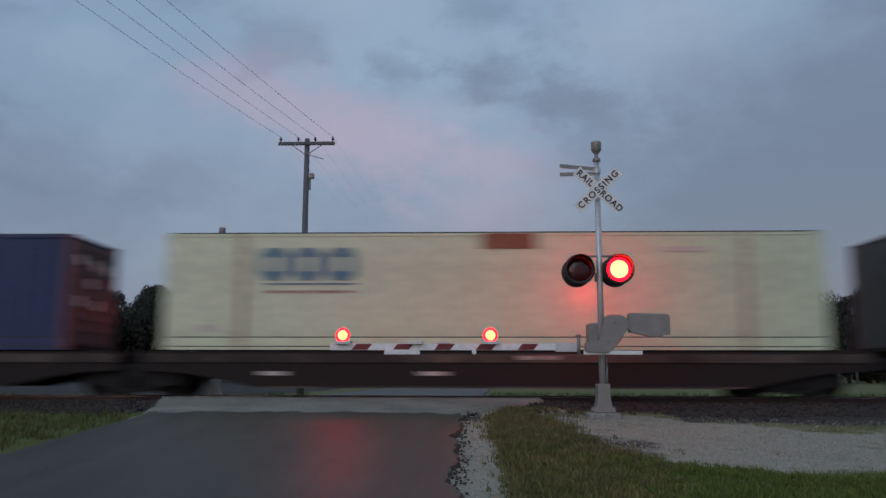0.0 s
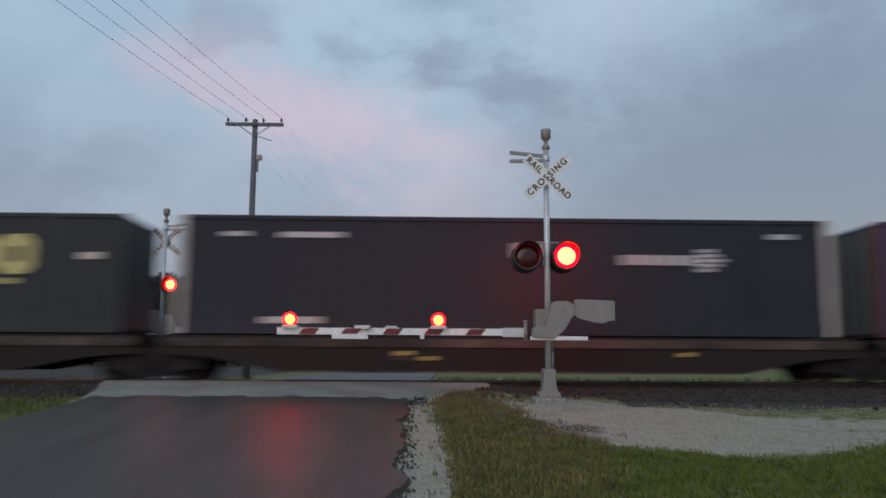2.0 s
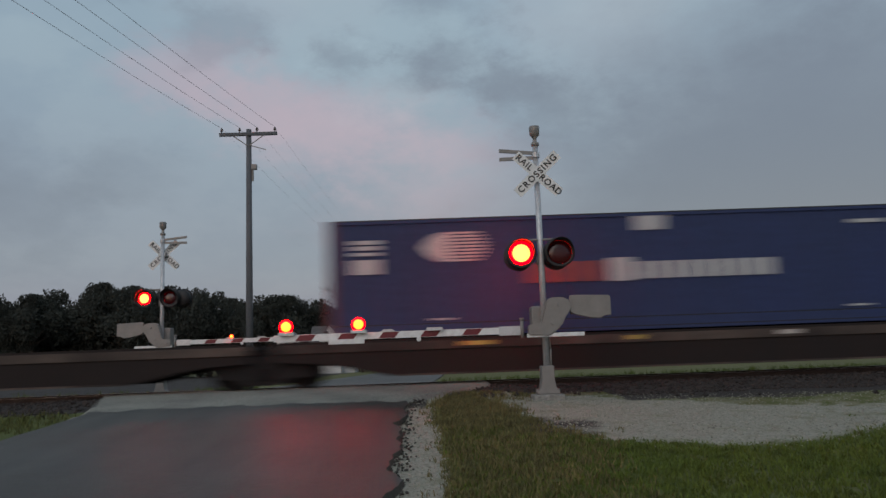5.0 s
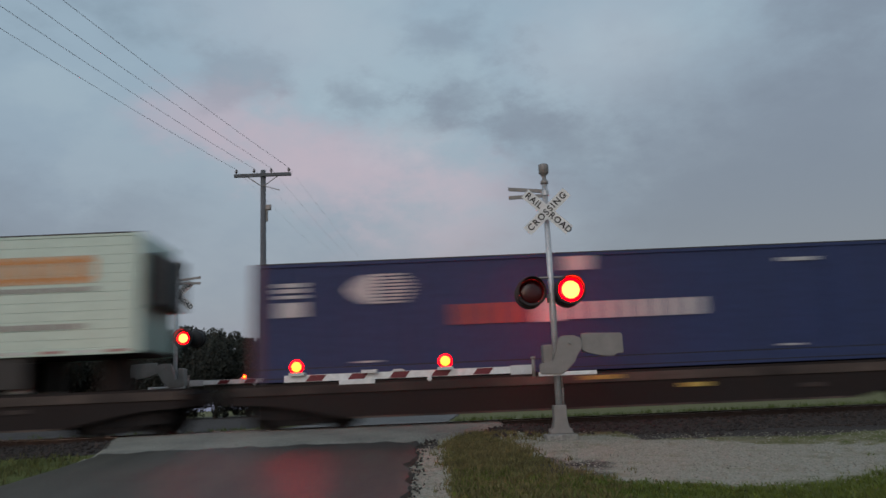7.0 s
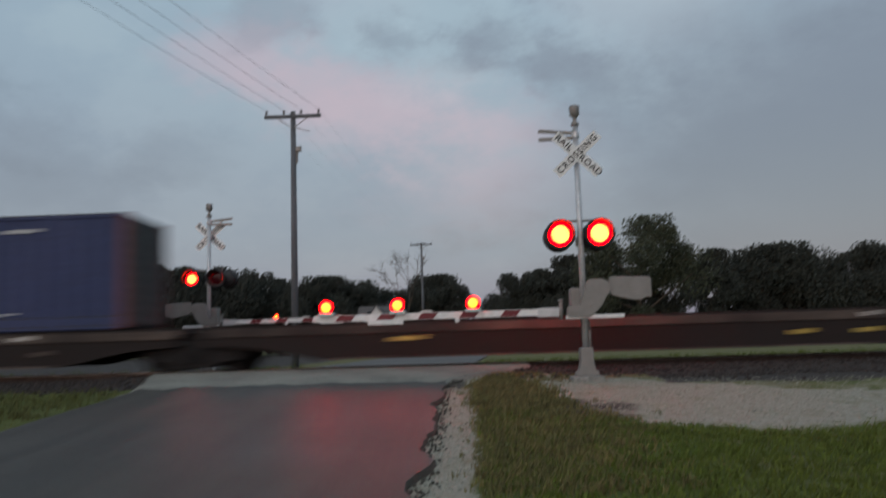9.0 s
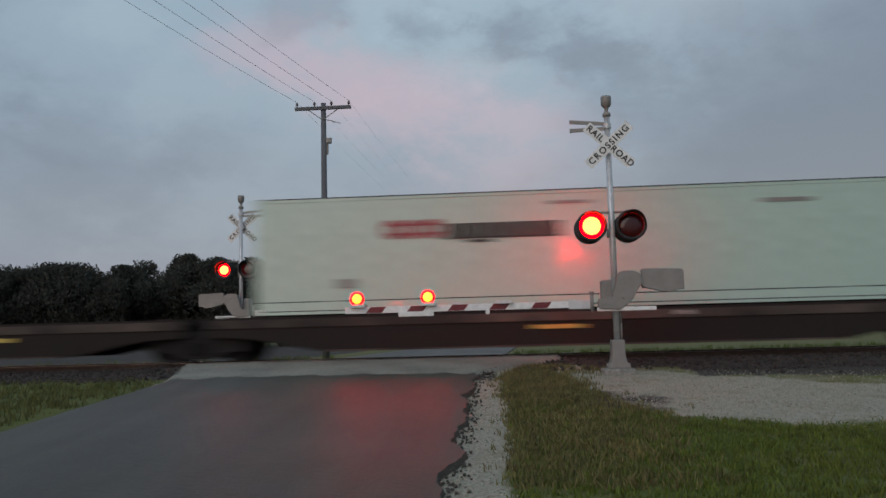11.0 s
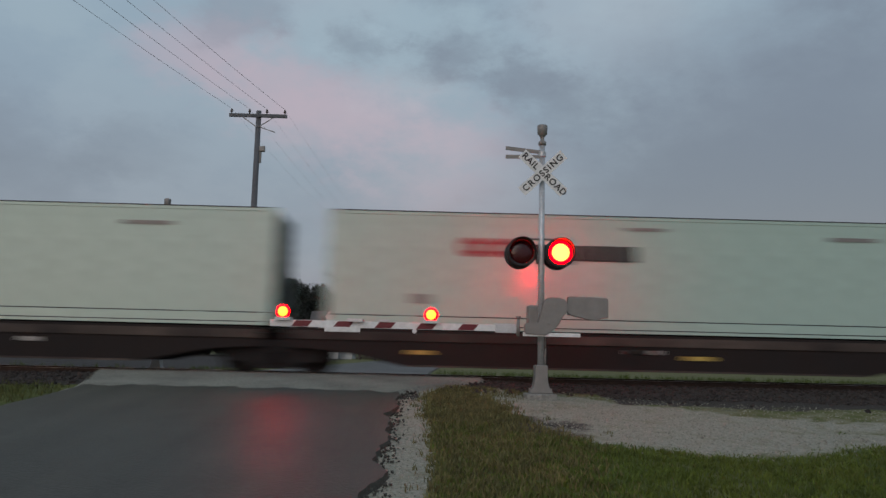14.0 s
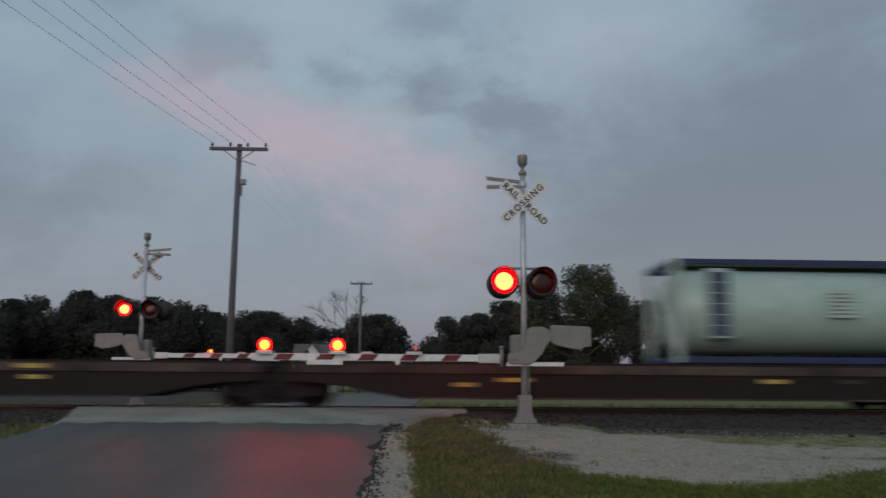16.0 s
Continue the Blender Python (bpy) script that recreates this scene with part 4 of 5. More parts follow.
    box(plate, xa, xb, -0.235, -0.217, z0 - 0.155, z0 - 0.055, 0.004)
    for f in (0.15, 0.55):
        box(plate, xa + (xb - xa) * f, xa + (xb - xa) * f + 0.07, -0.245, -0.236, z0 - 0.14, z0 - 0.10)
    part("arm_plate", plate, M["signwhite"], gate, "white splice plate under the arm")
    bm = bmesh.new()
    lathe(bm, [(0.02, 0.0), (0.045, 0.008), (0.048, 0.02), (0.02, 0.03)], 14, Matrix.Translation((g * 2.62, -0.216, z0 - 0.108)) @ Matrix.Rotation(radians(90), 4, "X"))
    box(bm, g * 2.62 - 0.012, g * 2.62 + 0.012, -0.216, -0.19, z0 - 0.12, z0 - 0.06)
    part("reflector", bm, M["signwhite"], gate, "small round white reflector under the arm")
    for lx in (arm_len - 1.75, arm_len - 2.75):
        bm = bmesh.new()
        xx = g * lx
        prism(bm, [(xx - 0.15, z0 + 0.07), (xx + 0.15, z0 + 0.07), (xx + 0.09, z0 + 0.115), (xx - 0.09, z0 + 0.115)], -0.23, -0.17)
        part("arm_bracket", bm, M["aluminium"], gate)
    return s


near_signal = signal("crossing_signal", "crossing signal with lowered striped gate, crossbuck and red flashers", -1, 3.00, 5.77, 1.40, 5.0, (-0.43, 0.38))
near_signal.matrix_basis = pose(2.67, 17.0, 0.775)
far_signal = signal("crossing_signal", "crossing signal across the tracks, gate lowered, red flashers lit", 1, 3.15, 5.67, 1.70, 5.0, (-0.52, 0.29, 0.05, 0.62))
far_signal.matrix_basis = pose(-8.32, 26.6, 0.80)


# ---------------------------------------------------------------- poles and wires
def utility_pole(label, x, y, base, top, arm):
    p = new("utility_pole")
    tagged(p, label, "utility pole", "poles along the road")
    part("pole", tube(bmesh.new(), (0, 0, -0.6), (0, 0, top - base), 0.155, 0.105, 14), M["wood"], p, "weathered grey round timber", True)
    a = bmesh.new()
    box(a, -arm / 2, arm / 2, -0.16, -0.05, top - base - 0.30, top - base - 0.16, 0.01)
    part("crossarm", a, M["wood"], p, "timber crossarm")
    for s in (-1, 1):
        b = bmesh.new()
        tube(b, (s * 0.62, -0.10, top - base - 0.30), (s * 0.04, -0.13, top - base - 0.72), 0.02, None, 6)
        part("brace", b, M["casting"], p)
    for f in (-0.46, -0.15, 0.15, 0.46):
        i = bmesh.new()
        lathe(i, [(0.02, 0), (0.02, 0.06), (0.055, 0.07), (0.06, 0.11), (0.035, 0.14), (0.05, 0.16), (0.03, 0.20)], 10,
              Matrix.Translation((f * arm, -0.105, top - base - 0.16)))
        part("insulator", i, M["porcelain"], p, "dark pin insulator", True)
    d = bmesh.new()
    tube(d, (0.05, -0.1, top - base - 0.70), (0.75, -0.25, top - base - 0.95), 0.018, None, 6)
    part("strut", d, M["casting"], p)
    c = bmesh.new()
    box(c, 0.10, 0.33, -0.10, 0.08, top - base - 1.72, top - base - 1.50, 0.02)
    tube(c, (0.16, -0.02, top - base - 2.2), (0.16, -0.02, top - base - 1.72), 0.045, None, 8)
    part("cutout", c, M["casting"], p, "small grey fitting on the pole")
    p.matrix_basis = pose(x, y, base)
    return p


POLES = [(-12.4, -20.0, 0.0, 10.0, 2.35), (-6.88, 33.0, 0.75, 11.42, 2.38), (-4.9, 85.0, 0.74, 12.2, 2.3), (-3.2, 132.0, 0.74, 12.4, 2.3)]
for px, py, pb, pt, pa in POLES:
    utility_pole("weathered timber utility pole with crossarm and insulators", px, py, pb, pt, pa)
utility_pole("far timber utility pole before the dark trees", 44.0, 96.0, 0.74, 9.6, 0.6)


def wires():
    for (x0, y0, b0, t0, a0), (x1, y1, b1, t1, a1) in zip(POLES, POLES[1:]):
        for f in (-0.46, -0.15, 0.15, 0.46):
            p, q = Vector((x0 + f * a0, y0 - 0.105, t0 + 0.05)), Vector((x1 + f * a1, y1 - 0.105, t1 + 0.05))
            cu = bpy.data.curves.new("power_line", "CURVE")
            cu.dimensions, cu.bevel_depth, cu.bevel_resolution = "3D", 0.006 if y0 < 0 else 0.0026, 1
            sp = cu.splines.new("POLY")
            n = 24
            sp.points.add(n)
            for i in range(n + 1):
                t = i / n
                v = p.lerp(q, t)
                v.z -= (0.7 if y0 < 0 else 0.5) * 4 * t * (1 - t)
                sp.points[i].co = (*v, 1)
            tmp = new("tmp", cu)
            me = bpy.data.meshes.new_from_object(tmp)
            bpy.data.objects.remove(tmp)
            me.materials.append(M["wire"])
            tagged(new("power_line", me), "thin dark power line strung between timber poles", "power line", "power lines")


wires()


# ---------------------------------------------------------------- the train
SPEED = 19.0
MOVERS = []     # (thing, place along the train, y, z)


def panel(name, parent, mat, x0, x1, zt, zb, face, label=""):
    """A painted mark, a few millimetres proud of the side towards the road."""
    return boxpart(name, mat, parent, (x0, x1, face - 0.006, face - 0.002, zb, zt), 0, label)


def corrugated(bm, L, y, z0, z1, pitch=0.42, deep=0.035, out=-1):
    xs, x = [], 0.0
    k = int(L / pitch)
    p = L / k
    for i in range(k):
        xs += [(i * p, 0.0), (i * p + 0.42 * p, 0.0), (i * p + 0.5 * p, deep), (i * p + 0.92 * p, deep)]
    xs.append((L, 0.0))
    lo = [bm.verts.new((a, y - out * d, z0)) for a, d in xs]
    hi = [bm.verts.new((a, y - out * d, z1)) for a, d in xs]
    for i in range(len(xs) - 1):
        f = (lo[i], lo[i + 1], hi[i + 1], hi[i])
        bm.faces.new(f if out < 0 else tuple(reversed(f)))


def sheets(wall, paint, k, L, s, h, z0, z1):
    """The sheets of one side, each its own piece with a fine joint between."""
    w = (L - 0.2) / k
    ya, yb = sorted((s * (h - 0.045), s * (h - 0.014)))
    data = mesh_of("side_sheet", box(bmesh.new(), 0.005, w - 0.005, ya, yb, z0, z1), paint)
    for i in range(k):
        o = new("side_sheet", data)
        o.parent = wall
        o.location = (0.1 + i * w, 0, 0)


def container(label, paint, post, endpaint, ribbed, L=16.15, H=2.9, W=2.6):
    """Origin: the bottom of its trailing end, mid-width; it lies along +x."""
    c = new("shipping_container")
    tagged(c, label, "container", "containers on the train")
    h = W / 2
    for s in (-1, 1):
        bm = bmesh.new()
        if ribbed:
            corrugated(bm, L - 0.2, s * (h - 0.02), 0.30, H - 0.10, out=s)
            bmesh.ops.translate(bm, vec=(0.1, 0, 0), verts=bm.verts[:])
        else:
            ya, yb = sorted((s * (h - 0.075), s * (h - 0.045)))
            box(bm, 0.1, L - 0.1, ya, yb, 0.30, H - 0.10)
        wall = part("side_wall", bm, paint, c, "corrugated steel side" if ribbed else "smooth riveted sheet side")
        if not ribbed:
            sheets(wall, paint, 13, L, s, h, 0.30, H - 0.10)
        for nm, z0, z1, mt in (("bottom_rail", 0.0, 0.30, paint), ("top_rail", H - 0.10, H, paint)):
            ya, yb = sorted((s * (h - 0.09), s * h))
            boxpart(nm, mt, c, (0.12, L - 0.12, ya, yb, z0, z1), 0.01)
        ya, yb = sorted((s * (h - 0.012), s * (h - 0.004)))
        boxpart("seam", M["black"], c, (0.165, L - 0.165, ya, yb, 0.301, 0.325), 0, "dark line above the bottom rail")
        ya, yb = sorted((s * (h - 0.01), s * (h + 0.003)))
        boxpart("seam", M["black"], c, (0.165, L - 0.165, ya, yb, 0.075, 0.098), 0, "dark line along the bottom rail")
        # dark strip standing in for the thin shadow along the top rail
        ya, yb = sorted((s * (h - 0.05), s * (h + 0.004)))
        boxpart("roof_edge", M["endgrey"], c, (0.165, L - 0.165, ya, yb, H - 0.022, H + 0.006), 0, "thin shadow line painted dark along the roof edge")
        for x0 in (0.0, L - 0.16):
            ya, yb = sorted((s * (h - 0.16), s * (h + 0.003)))
            boxpart("corner_post", post, c, (x0, x0 + 0.16, ya, yb, 0.0, H + 0.003), 0.01)
        for x0 in (1.83, L - 2.0):
            ya, yb = sorted((s * (h - 0.05), s * (h + 0.002)))
            boxpart("lift_post", M["grime"] if paint is M["cream"] else paint, c, (x0, x0 + 0.20, ya, yb, 0.0, H + 0.01), 0.008)
    bm = bmesh.new()
    box(bm, 0.05, L - 0.05, -h + 0.05, h - 0.05, H - 0.045, H - 0.012)
    for i in range(18):
        x = 0.5 + i * (L - 1) / 17
        box(bm, x - 0.03, x + 0.03, -h + 0.1, h - 0.1, H - 0.012, H + 0.004)
    part("roof", bm, paint, c)
    boxpart("floor", M["steel"], c, (0.05, L - 0.05, -h + 0.05, h - 0.05, 0.02, 0.16))
    # front end and door end
    bm = bmesh.new()
    box(bm, L - 0.07, L - 0.03, -h + 0.15, h - 0.15, 0.12, H - 0.1)
    end = part("end_wall", bm, endpaint, c, "ribbed end wall")
    rib = mesh_of("end_rib", box(bmesh.new(), L - 0.03, L - 0.005, -h + 0.17, h - 0.17, -0.07, 0.07), M["endrib"] if endpaint is M["endgrey"] else endpaint)
    for i in range(9):
        o = new("end_rib", rib)
        o.parent = end
        o.location = (0, 0, 0.25 + i * (H - 0.5) / 8)
    for k in (0, 1):
        bm = bmesh.new()
        ya, yb = ((-h + 0.16, -0.01), (0.01, h - 0.16))[k]
        box(bm, 0.03, 0.08, ya, yb, 0.12, H - 0.1, 0.008)
        d = part("door", bm, paint if paint is M["white"] else endpaint, c, "steel container door")
        for f in (0.3, 0.7):
            yy = ya + (yb - ya) * f
            part("lock_rod", tube(bmesh.new(), (0.015, yy, 0.1), (0.015, yy, H - 0.08), 0.018, None, 8), M["casting"], d)
    return c


def placed(ob, lead, L, z=None, y=None):
    MOVERS.append((ob, lead - L, TRACK_Y if y is None else y, RAIL_Z + 1.135 if z is None else z))


F = -1.3


def bars(parent, mat, x0, x1, zt, zb, n, gap=0.3, name="lettering_bar"):
    w = (x1 - x0) / n
    for i in range(n):
        panel(name, parent, mat, x0 + i * w, x0 + (i + 1) * w - gap * w, zt, zb, F)


def blocks(parent, mat, x0, x1, zt, zb, n, stroke, y=F, gap=0.12, slant=0.0):
    """A word mark as plain open blocks: rounded outlines in its colour."""
    w = (x1 - x0) / n
    for i in range(n):
        a, b = x0 + i * w, x0 + (i + 1) * w - gap * w
        c = min(0.22 * (b - a), 0.3 * (zt - zb))

        def ring(d):
            k = max(0.02, c - d)
            pts = [(a + d + k, zb + d), (b - d - k, zb + d), (b - d, zb + d + k), (b - d, zt - d - k), (b - d - k, zt - d), (a + d + k, zt - d),
                   (a + d, zt - d - k), (a + d, zb + d + k)]
            return [(p + slant * (q - zb), q) for p, q in pts]

        outer, inner = ring(0.0), ring(stroke)
        bm = bmesh.new()
        rows_ = [[bm.verts.new((p, yy, q)) for p, q in pts] for pts, yy in ((outer, y - 0.006), (inner, y - 0.006), (inner, y - 0.002), (outer, y - 0.002))]
        for r0, r1 in zip(rows_, rows_[1:] + rows_[:1]):
            for j in range(8):
                bm.faces.new((r0[j], r0[(j + 1) % 8], r1[(j + 1) % 8], r1[j]))
        bmesh.ops.recalc_face_normals(bm, faces=bm.faces[:])
        part("lettering_block", bm, mat, parent)


def marked_cream():
    c = container("cream box container with faded blue lettering, rust streaks", M["cream"], M["cream"], M["endgrey"], False)
    blocks(c, M["logoblue"], 2.35, 4.85, 2.52, 1.70, 3, 0.23)
    panel("lettering_bar", c, M["logoblue"], 2.45, 4.75, 1.64, 1.60, F)
    bars(c, M["logored"], 2.5, 4.75, 1.46, 1.39, 16, 0.45)
    panel("mark", c, M["rail_cream"], 12.3, 13.4, 2.52, 2.40, F)
    panel("mark", c, M["rail_cream"], 0.9, 1.3, 0.62, 0.45, F)
    for x in (1.86, 14.15):
        for k in range(3):
            panel("rust_streak", c, M["rust"], x + 0.03 + 0.045 * k, x + 0.05 + 0.045 * k, 1.3 + 0.5 * k, 0.2, F, "thin rust run")
    return c


def marked_blue():
    c = container("blue corrugated container with maroon posts and white markings", M["blue"], M["maroon"], M["endgrey"], True)
    for zt, zb in ((2.40, 2.30), (2.26, 2.16), (2.10, 2.02), (1.92, 1.56)):
        panel("mark", c, M["mark"], 0.56, 1.28, zt, zb, F, "white label")
    half = bmesh.new()
    prism(half, [(2.98, 2.56), (2.98, 1.80), (2.70, 1.84), (2.46, 1.98), (2.28, 2.18), (2.46, 2.38), (2.70, 2.52)], F - 0.006, F - 0.002)
    part("emblem", half, M["mark"], c, "white half-round emblem")
    for i in range(9):
        z = 2.55 - i * 0.085
        panel("mark", c, M["mark"], 3.0, 3.88 - 0.012 * (i - 4) ** 2, z, z - 0.05, F)
    bars(c, M["redorange"], 4.85, 6.85, 1.72, 1.22, 5, 0.2)
    panel("lettering_bar", c, M["mark"], 6.9, 7.5, 1.78, 1.20, F)
    bars(c, M["mark"], 7.6, 11.1, 1.66, 1.24, 9, 0.22)
    for x in (2.5, 12.8):
        panel("mark", c, M["mark"], x, x + 0.5, 0.44, 0.39, F)
    panel("mark", c, M["mark"], 7.6, 8.35, 2.80, 2.45, F, "white label")
    panel("mark", c, M["mark"], 13.0, 13.9, 2.55, 2.46, F)
    return c


def marked_navy():
    c = container("near-black container with pale ends and white markings", M["navy"], M["rail_cream"], M["endgrey"], True)
    panel("mark", c, M["mark"], 8.25, 8.95, 2.28, 1.92, F, "white label")
    bars(c, M["mark"], 10.9, 12.8, 2.0, 1.75, 6, 0.2)
    for i in range(5):
        panel("mark", c, M["mark"], 12.8, 13.45 - abs(i - 2) * 0.14, 2.16 - i * 0.12, 2.07 - i * 0.12, F)
    panel("mark", c, M["mark"], 14.6, 15.2, 2.55, 2.42, F)
    panel("mark", c, M["mark"], 1.1, 1.7, 2.5, 2.38, F)
    panel("mark", c, M["mark"], 2.5, 4.0, 2.5, 2.36, F)
    panel("mark", c, M["rail_cream"], 2.1, 3.5, 0.42, 0.26, F)
    return c


def marked_slate():
    c = container("dark slate container with yellow lettering", M["slate"], M["slate"], M["endgrey"], True)
    blocks(c, M["paleyellow"], 11.3, 14.05, 2.38, 1.40, 3, 0.30, gap=0.06)
    bars(c, M["paleyellow"], 11.75, 13.7, 1.30, 1.16, 14, 0.35)
    panel("mark", c, M["rail_cream"], 15.1, 15.6, 1.95, 1.78, F)
    panel("mark", c, M["yellow"], 1.1, 1.5, 1.25, 0.95, F, "yellow label")
    panel("mark", c, M["mark"], 0.7, 1.9, 2.4, 2.2, F)
    return c


def marked_white():
    c = container("white box container with red and black lettering", M["white"], M["white"], M["endgrey"], False)
    blocks(c, M["logored"], 3.2, 4.75, 2.27, 1.80, 3, 0.15, gap=0.05)
    bars(c, M["black"], 4.8, 7.6, 2.14, 1.80, 9, 0.12)
    panel("lettering_bar", c, M["black"], 4.7, 7.6, 1.80, 1.755, F)
    panel("lettering_bar", c, M["black"], 5.3, 5.9, 1.73, 1.66, F)
    panel("mark", c, M["casting"], 7.3, 8.3, 2.62, 2.54, F)
    panel("mark", c, M["casting"], 12.4, 13.6, 2.5, 2.40, F)
    panel("mark", c, M["casting"], 2.05, 2.5, 0.85, 0.62, F)
    return c


def tank_container():
    L, H, h = 6.46, 2.6, 1.22
    t = new("tank_container")
    tagged(t, "white cylindrical tank in a dark blue steel frame", "tank container", "containers on the train")
    bm = bmesh.new()
    lathe(bm, [(0.35, 0.12), (0.8, 0.2), (1.02, 0.36), (1.1, 0.6), (1.1, L - 0.6), (1.02, L - 0.36), (0.8, L - 0.2), (0.35, L - 0.12)], 40,
          Matrix.Translation((0, 0, 1.36)) @ Matrix.Rotation(radians(90), 4, "Y"))
    part("tank", bm, M["white"], t, "white insulated tank shell", True)
    for x in (0, L - 0.14):
        for s in (-1, 1):
            ya, yb = sorted((s * (h - 0.14), s * h))
            boxpart("corner_post", M["tankblue"] if x else M["white"], t, (x, x + 0.14, ya, yb, 0, H), 0.012)
        for z in (0, H - 0.14):
            boxpart("end_beam", M["tankblue"], t, (x + 0.003, x + 0.137, -h + 0.14, h - 0.14, z, z + 0.14), 0.01)
        for s in (-1, 1):
            b = bmesh.new()
            tube(b, (x + 0.07, s * (h - 0.1), 0.15), (x + 0.07, 0, 1.3), 0.05, None, 8)
            tube(b, (x + 0.07, s * (h - 0.1), H - 0.15), (x + 0.07, 0, 1.3), 0.05, None, 8)
            part("end_brace", b, M["tankblue"] if x else M["white"], t)
    for s in (-1, 1):
        ya, yb = sorted((s * (h - 0.12), s * h))
        boxpart("bottom_rail", M["tankblue"], t, (0.14, L - 0.14, ya, yb, 0.0, 0.16), 0.01)
        boxpart("top_rail", M["tankblue"], t, (0.14, L - 0.14, ya, yb, H - 0.13, H), 0.01)
    boxpart("walkway", M["endgrey"], t, (0.2, L - 0.2, -0.45, 0.45, H - 0.08, H - 0.02))
    for i in range(6):
        part("lettering_bar", box(bmesh.new(), 0.93, 1.37, -h - 0.004, -h + 0.02, 2.02 - i * 0.27, 2.265 - i * 0.27), M["tankblue"], t)
    boxpart("name_board", M["white"], t, (0.85, 1.45, -h + 0.021, -h + 0.05, 0.62, 2.36), 0, "white name board")
    data = bmesh.new()
    box(data, 3.9, 4.7, -h + 0.021, -h + 0.04, 1.15, 1.85)
    plate = part("data_board", data, M["white"], t, "pale data board with small lines")
    for i in range(6):
        boxpart("text_line", M["casting"], plate, (3.97, 4.63 - 0.1 * (i % 3), -h + 0.015, -h + 0.020, 1.22 + i * 0.1, 1.26 + i * 0.1))
    boxpart("board_bracket", M["tankblue"], t, (4.25, 4.35, -h + 0.041, -0.85, 1.3, 1.35))
    for z in (0.55, 2.30):
        boxpart("board_bracket", M["tankblue"], t, (1.1, 1.2, -h + 0.051, -0.55, z, z + 0.05))
    return t


def semi_trailer():
    L, H, h = 16.15, 3.02, 1.3
    t = new("semi_trailer")
    tagged(t, "white box semi-trailer with orange lettering and black cooling unit", "trailer")
    z0 = 0.86
    for s in (-1, 1):
        bm = bmesh.new()
        ya, yb = sorted((s * (h - 0.075), s * (h - 0.045)))
        box(bm, 0.1, L - 0.1, ya, yb, z0 + 0.16, z0 + H - 0.1)
        wall = part("side_wall", bm, M["white"], t, "white sheet side with fine seams")
        data = None
        for i in range(12):
            w = (H - 0.26) / 12
            if data is None:
                ya, yb = sorted((s * (h - 0.045), s * (h - 0.014)))
                data = mesh_of("side_slat", box(bmesh.new(), 0.1, L - 0.1, ya, yb, 0.003, w - 0.003), M["white"])
            o = new("side_slat", data)
            o.parent = wall
            o.location = (0, 0, z0 + 0.16 + i * w)
        ya, yb = sorted((s * (h - 0.08), s * h))
        boxpart("top_rail", M["white"], t, (0.05, L - 0.05, ya, yb, z0 + H - 0.1, z0 + H), 0.015)
        boxpart("bottom_rail", M["white"], t, (0.05, L - 0.05, ya, yb, z0, z0 + 0.16), 0.015)
        # dark strip for the shadow line at the trailer's roof edge
        ya2, yb2 = sorted((s * (h - 0.05), s * (h + 0.004)))
        boxpart("roof_edge", M["endgrey"], t, (0.1, L - 0.1, ya2, yb2, z0 + H - 0.03, z0 + H + 0.006), 0, "thin shadow line painted dark along the roof edge")
        for x in (0, L - 0.1):
            boxpart("corner_post", M["white"], t, (x, x + 0.1, ya, yb, z0, z0 + H), 0.012)
    boxpart("roof", M["white"], t, (0.05, L - 0.05, -h + 0.05, h - 0.05, z0 + H - 0.05, z0 + H - 0.01))
    boxpart("floor", M["steel"], t, (0.05, L - 0.05, -h + 0.05, h - 0.05, z0 + 0.02, z0 + 0.14))
    boxpart("front_wall", M["white"], t, (L - 0.06, L - 0.01, -h + 0.08, h - 0.08, z0 + 0.1, z0 + H - 0.05))
    unit = boxpart("cooling_unit", M["black"], t, (L - 0.01, L + 0.42, -0.95, 0.95, z0 + 1.15, z0 + 2.55), 0.08, "black refrigeration unit")
    for i in range(6):
        boxpart("grille_slat", M["endgrey"], unit, (L + 0.42, L + 0.44, -0.8, 0.8, z0 + 1.3 + i * 0.18, z0 + 1.38 + i * 0.18))
    boxpart("rear_door", M["white"], t, (0.01, 0.06, -h + 0.08, h - 0.08, z0 + 0.1, z0 + H - 0.05))
    boxpart("chassis", M["steel"], t, (0.4, 5.0, -0.5, 0.5, z0 - 0.22, z0))
    for x in (2.35, 3.58):
        for s in (-1, 1):
            for o in (0, 0.30):
                bm = bmesh.new()
                lathe(bm, [(0.28, -0.12), (0.46, -0.115), (0.50, -0.07), (0.50, 0.07), (0.46, 0.115), (0.28, 0.12)], 24,
                      Matrix.Translation((x, s * (h - 0.17 - o), 0.5)) @ Matrix.Rotation(radians(90), 4, "X"))
                w = part("tyre", bm, M["tyre"], t, "", True)
                bm = bmesh.new()
                lathe(bm, [(0.10, -0.125), (0.27, -0.122), (0.27, 0.122), (0.10, 0.125)], 18,
                      Matrix.Translation((x, s * (h - 0.17 - o), 0.5)) @ Matrix.Rotation(radians(90), 4, "X"))
                part("rim", bm, M["casting"], w, "dull grey wheel rim", True)
        part("axle", tube(bmesh.new(), (x, -1, 0.5), (x, 1, 0.5), 0.07), M["steel"], t)
    for s in (-1, 1):
        b = bmesh.new()
        box(b, L - 3.1, L - 2.95, s * 0.95 - 0.07, s * 0.95 + 0.07, 0.08, z0)
        box(b, L - 3.2, L - 2.85, s * 0.95 - 0.14, s * 0.95 + 0.14, 0.0, 0.08)
        part("landing_leg", b, M["casting"], t)
    for s in (-1, 1):
        ya, yb = sorted((s * (h - 0.12), s * (h - 0.09)))
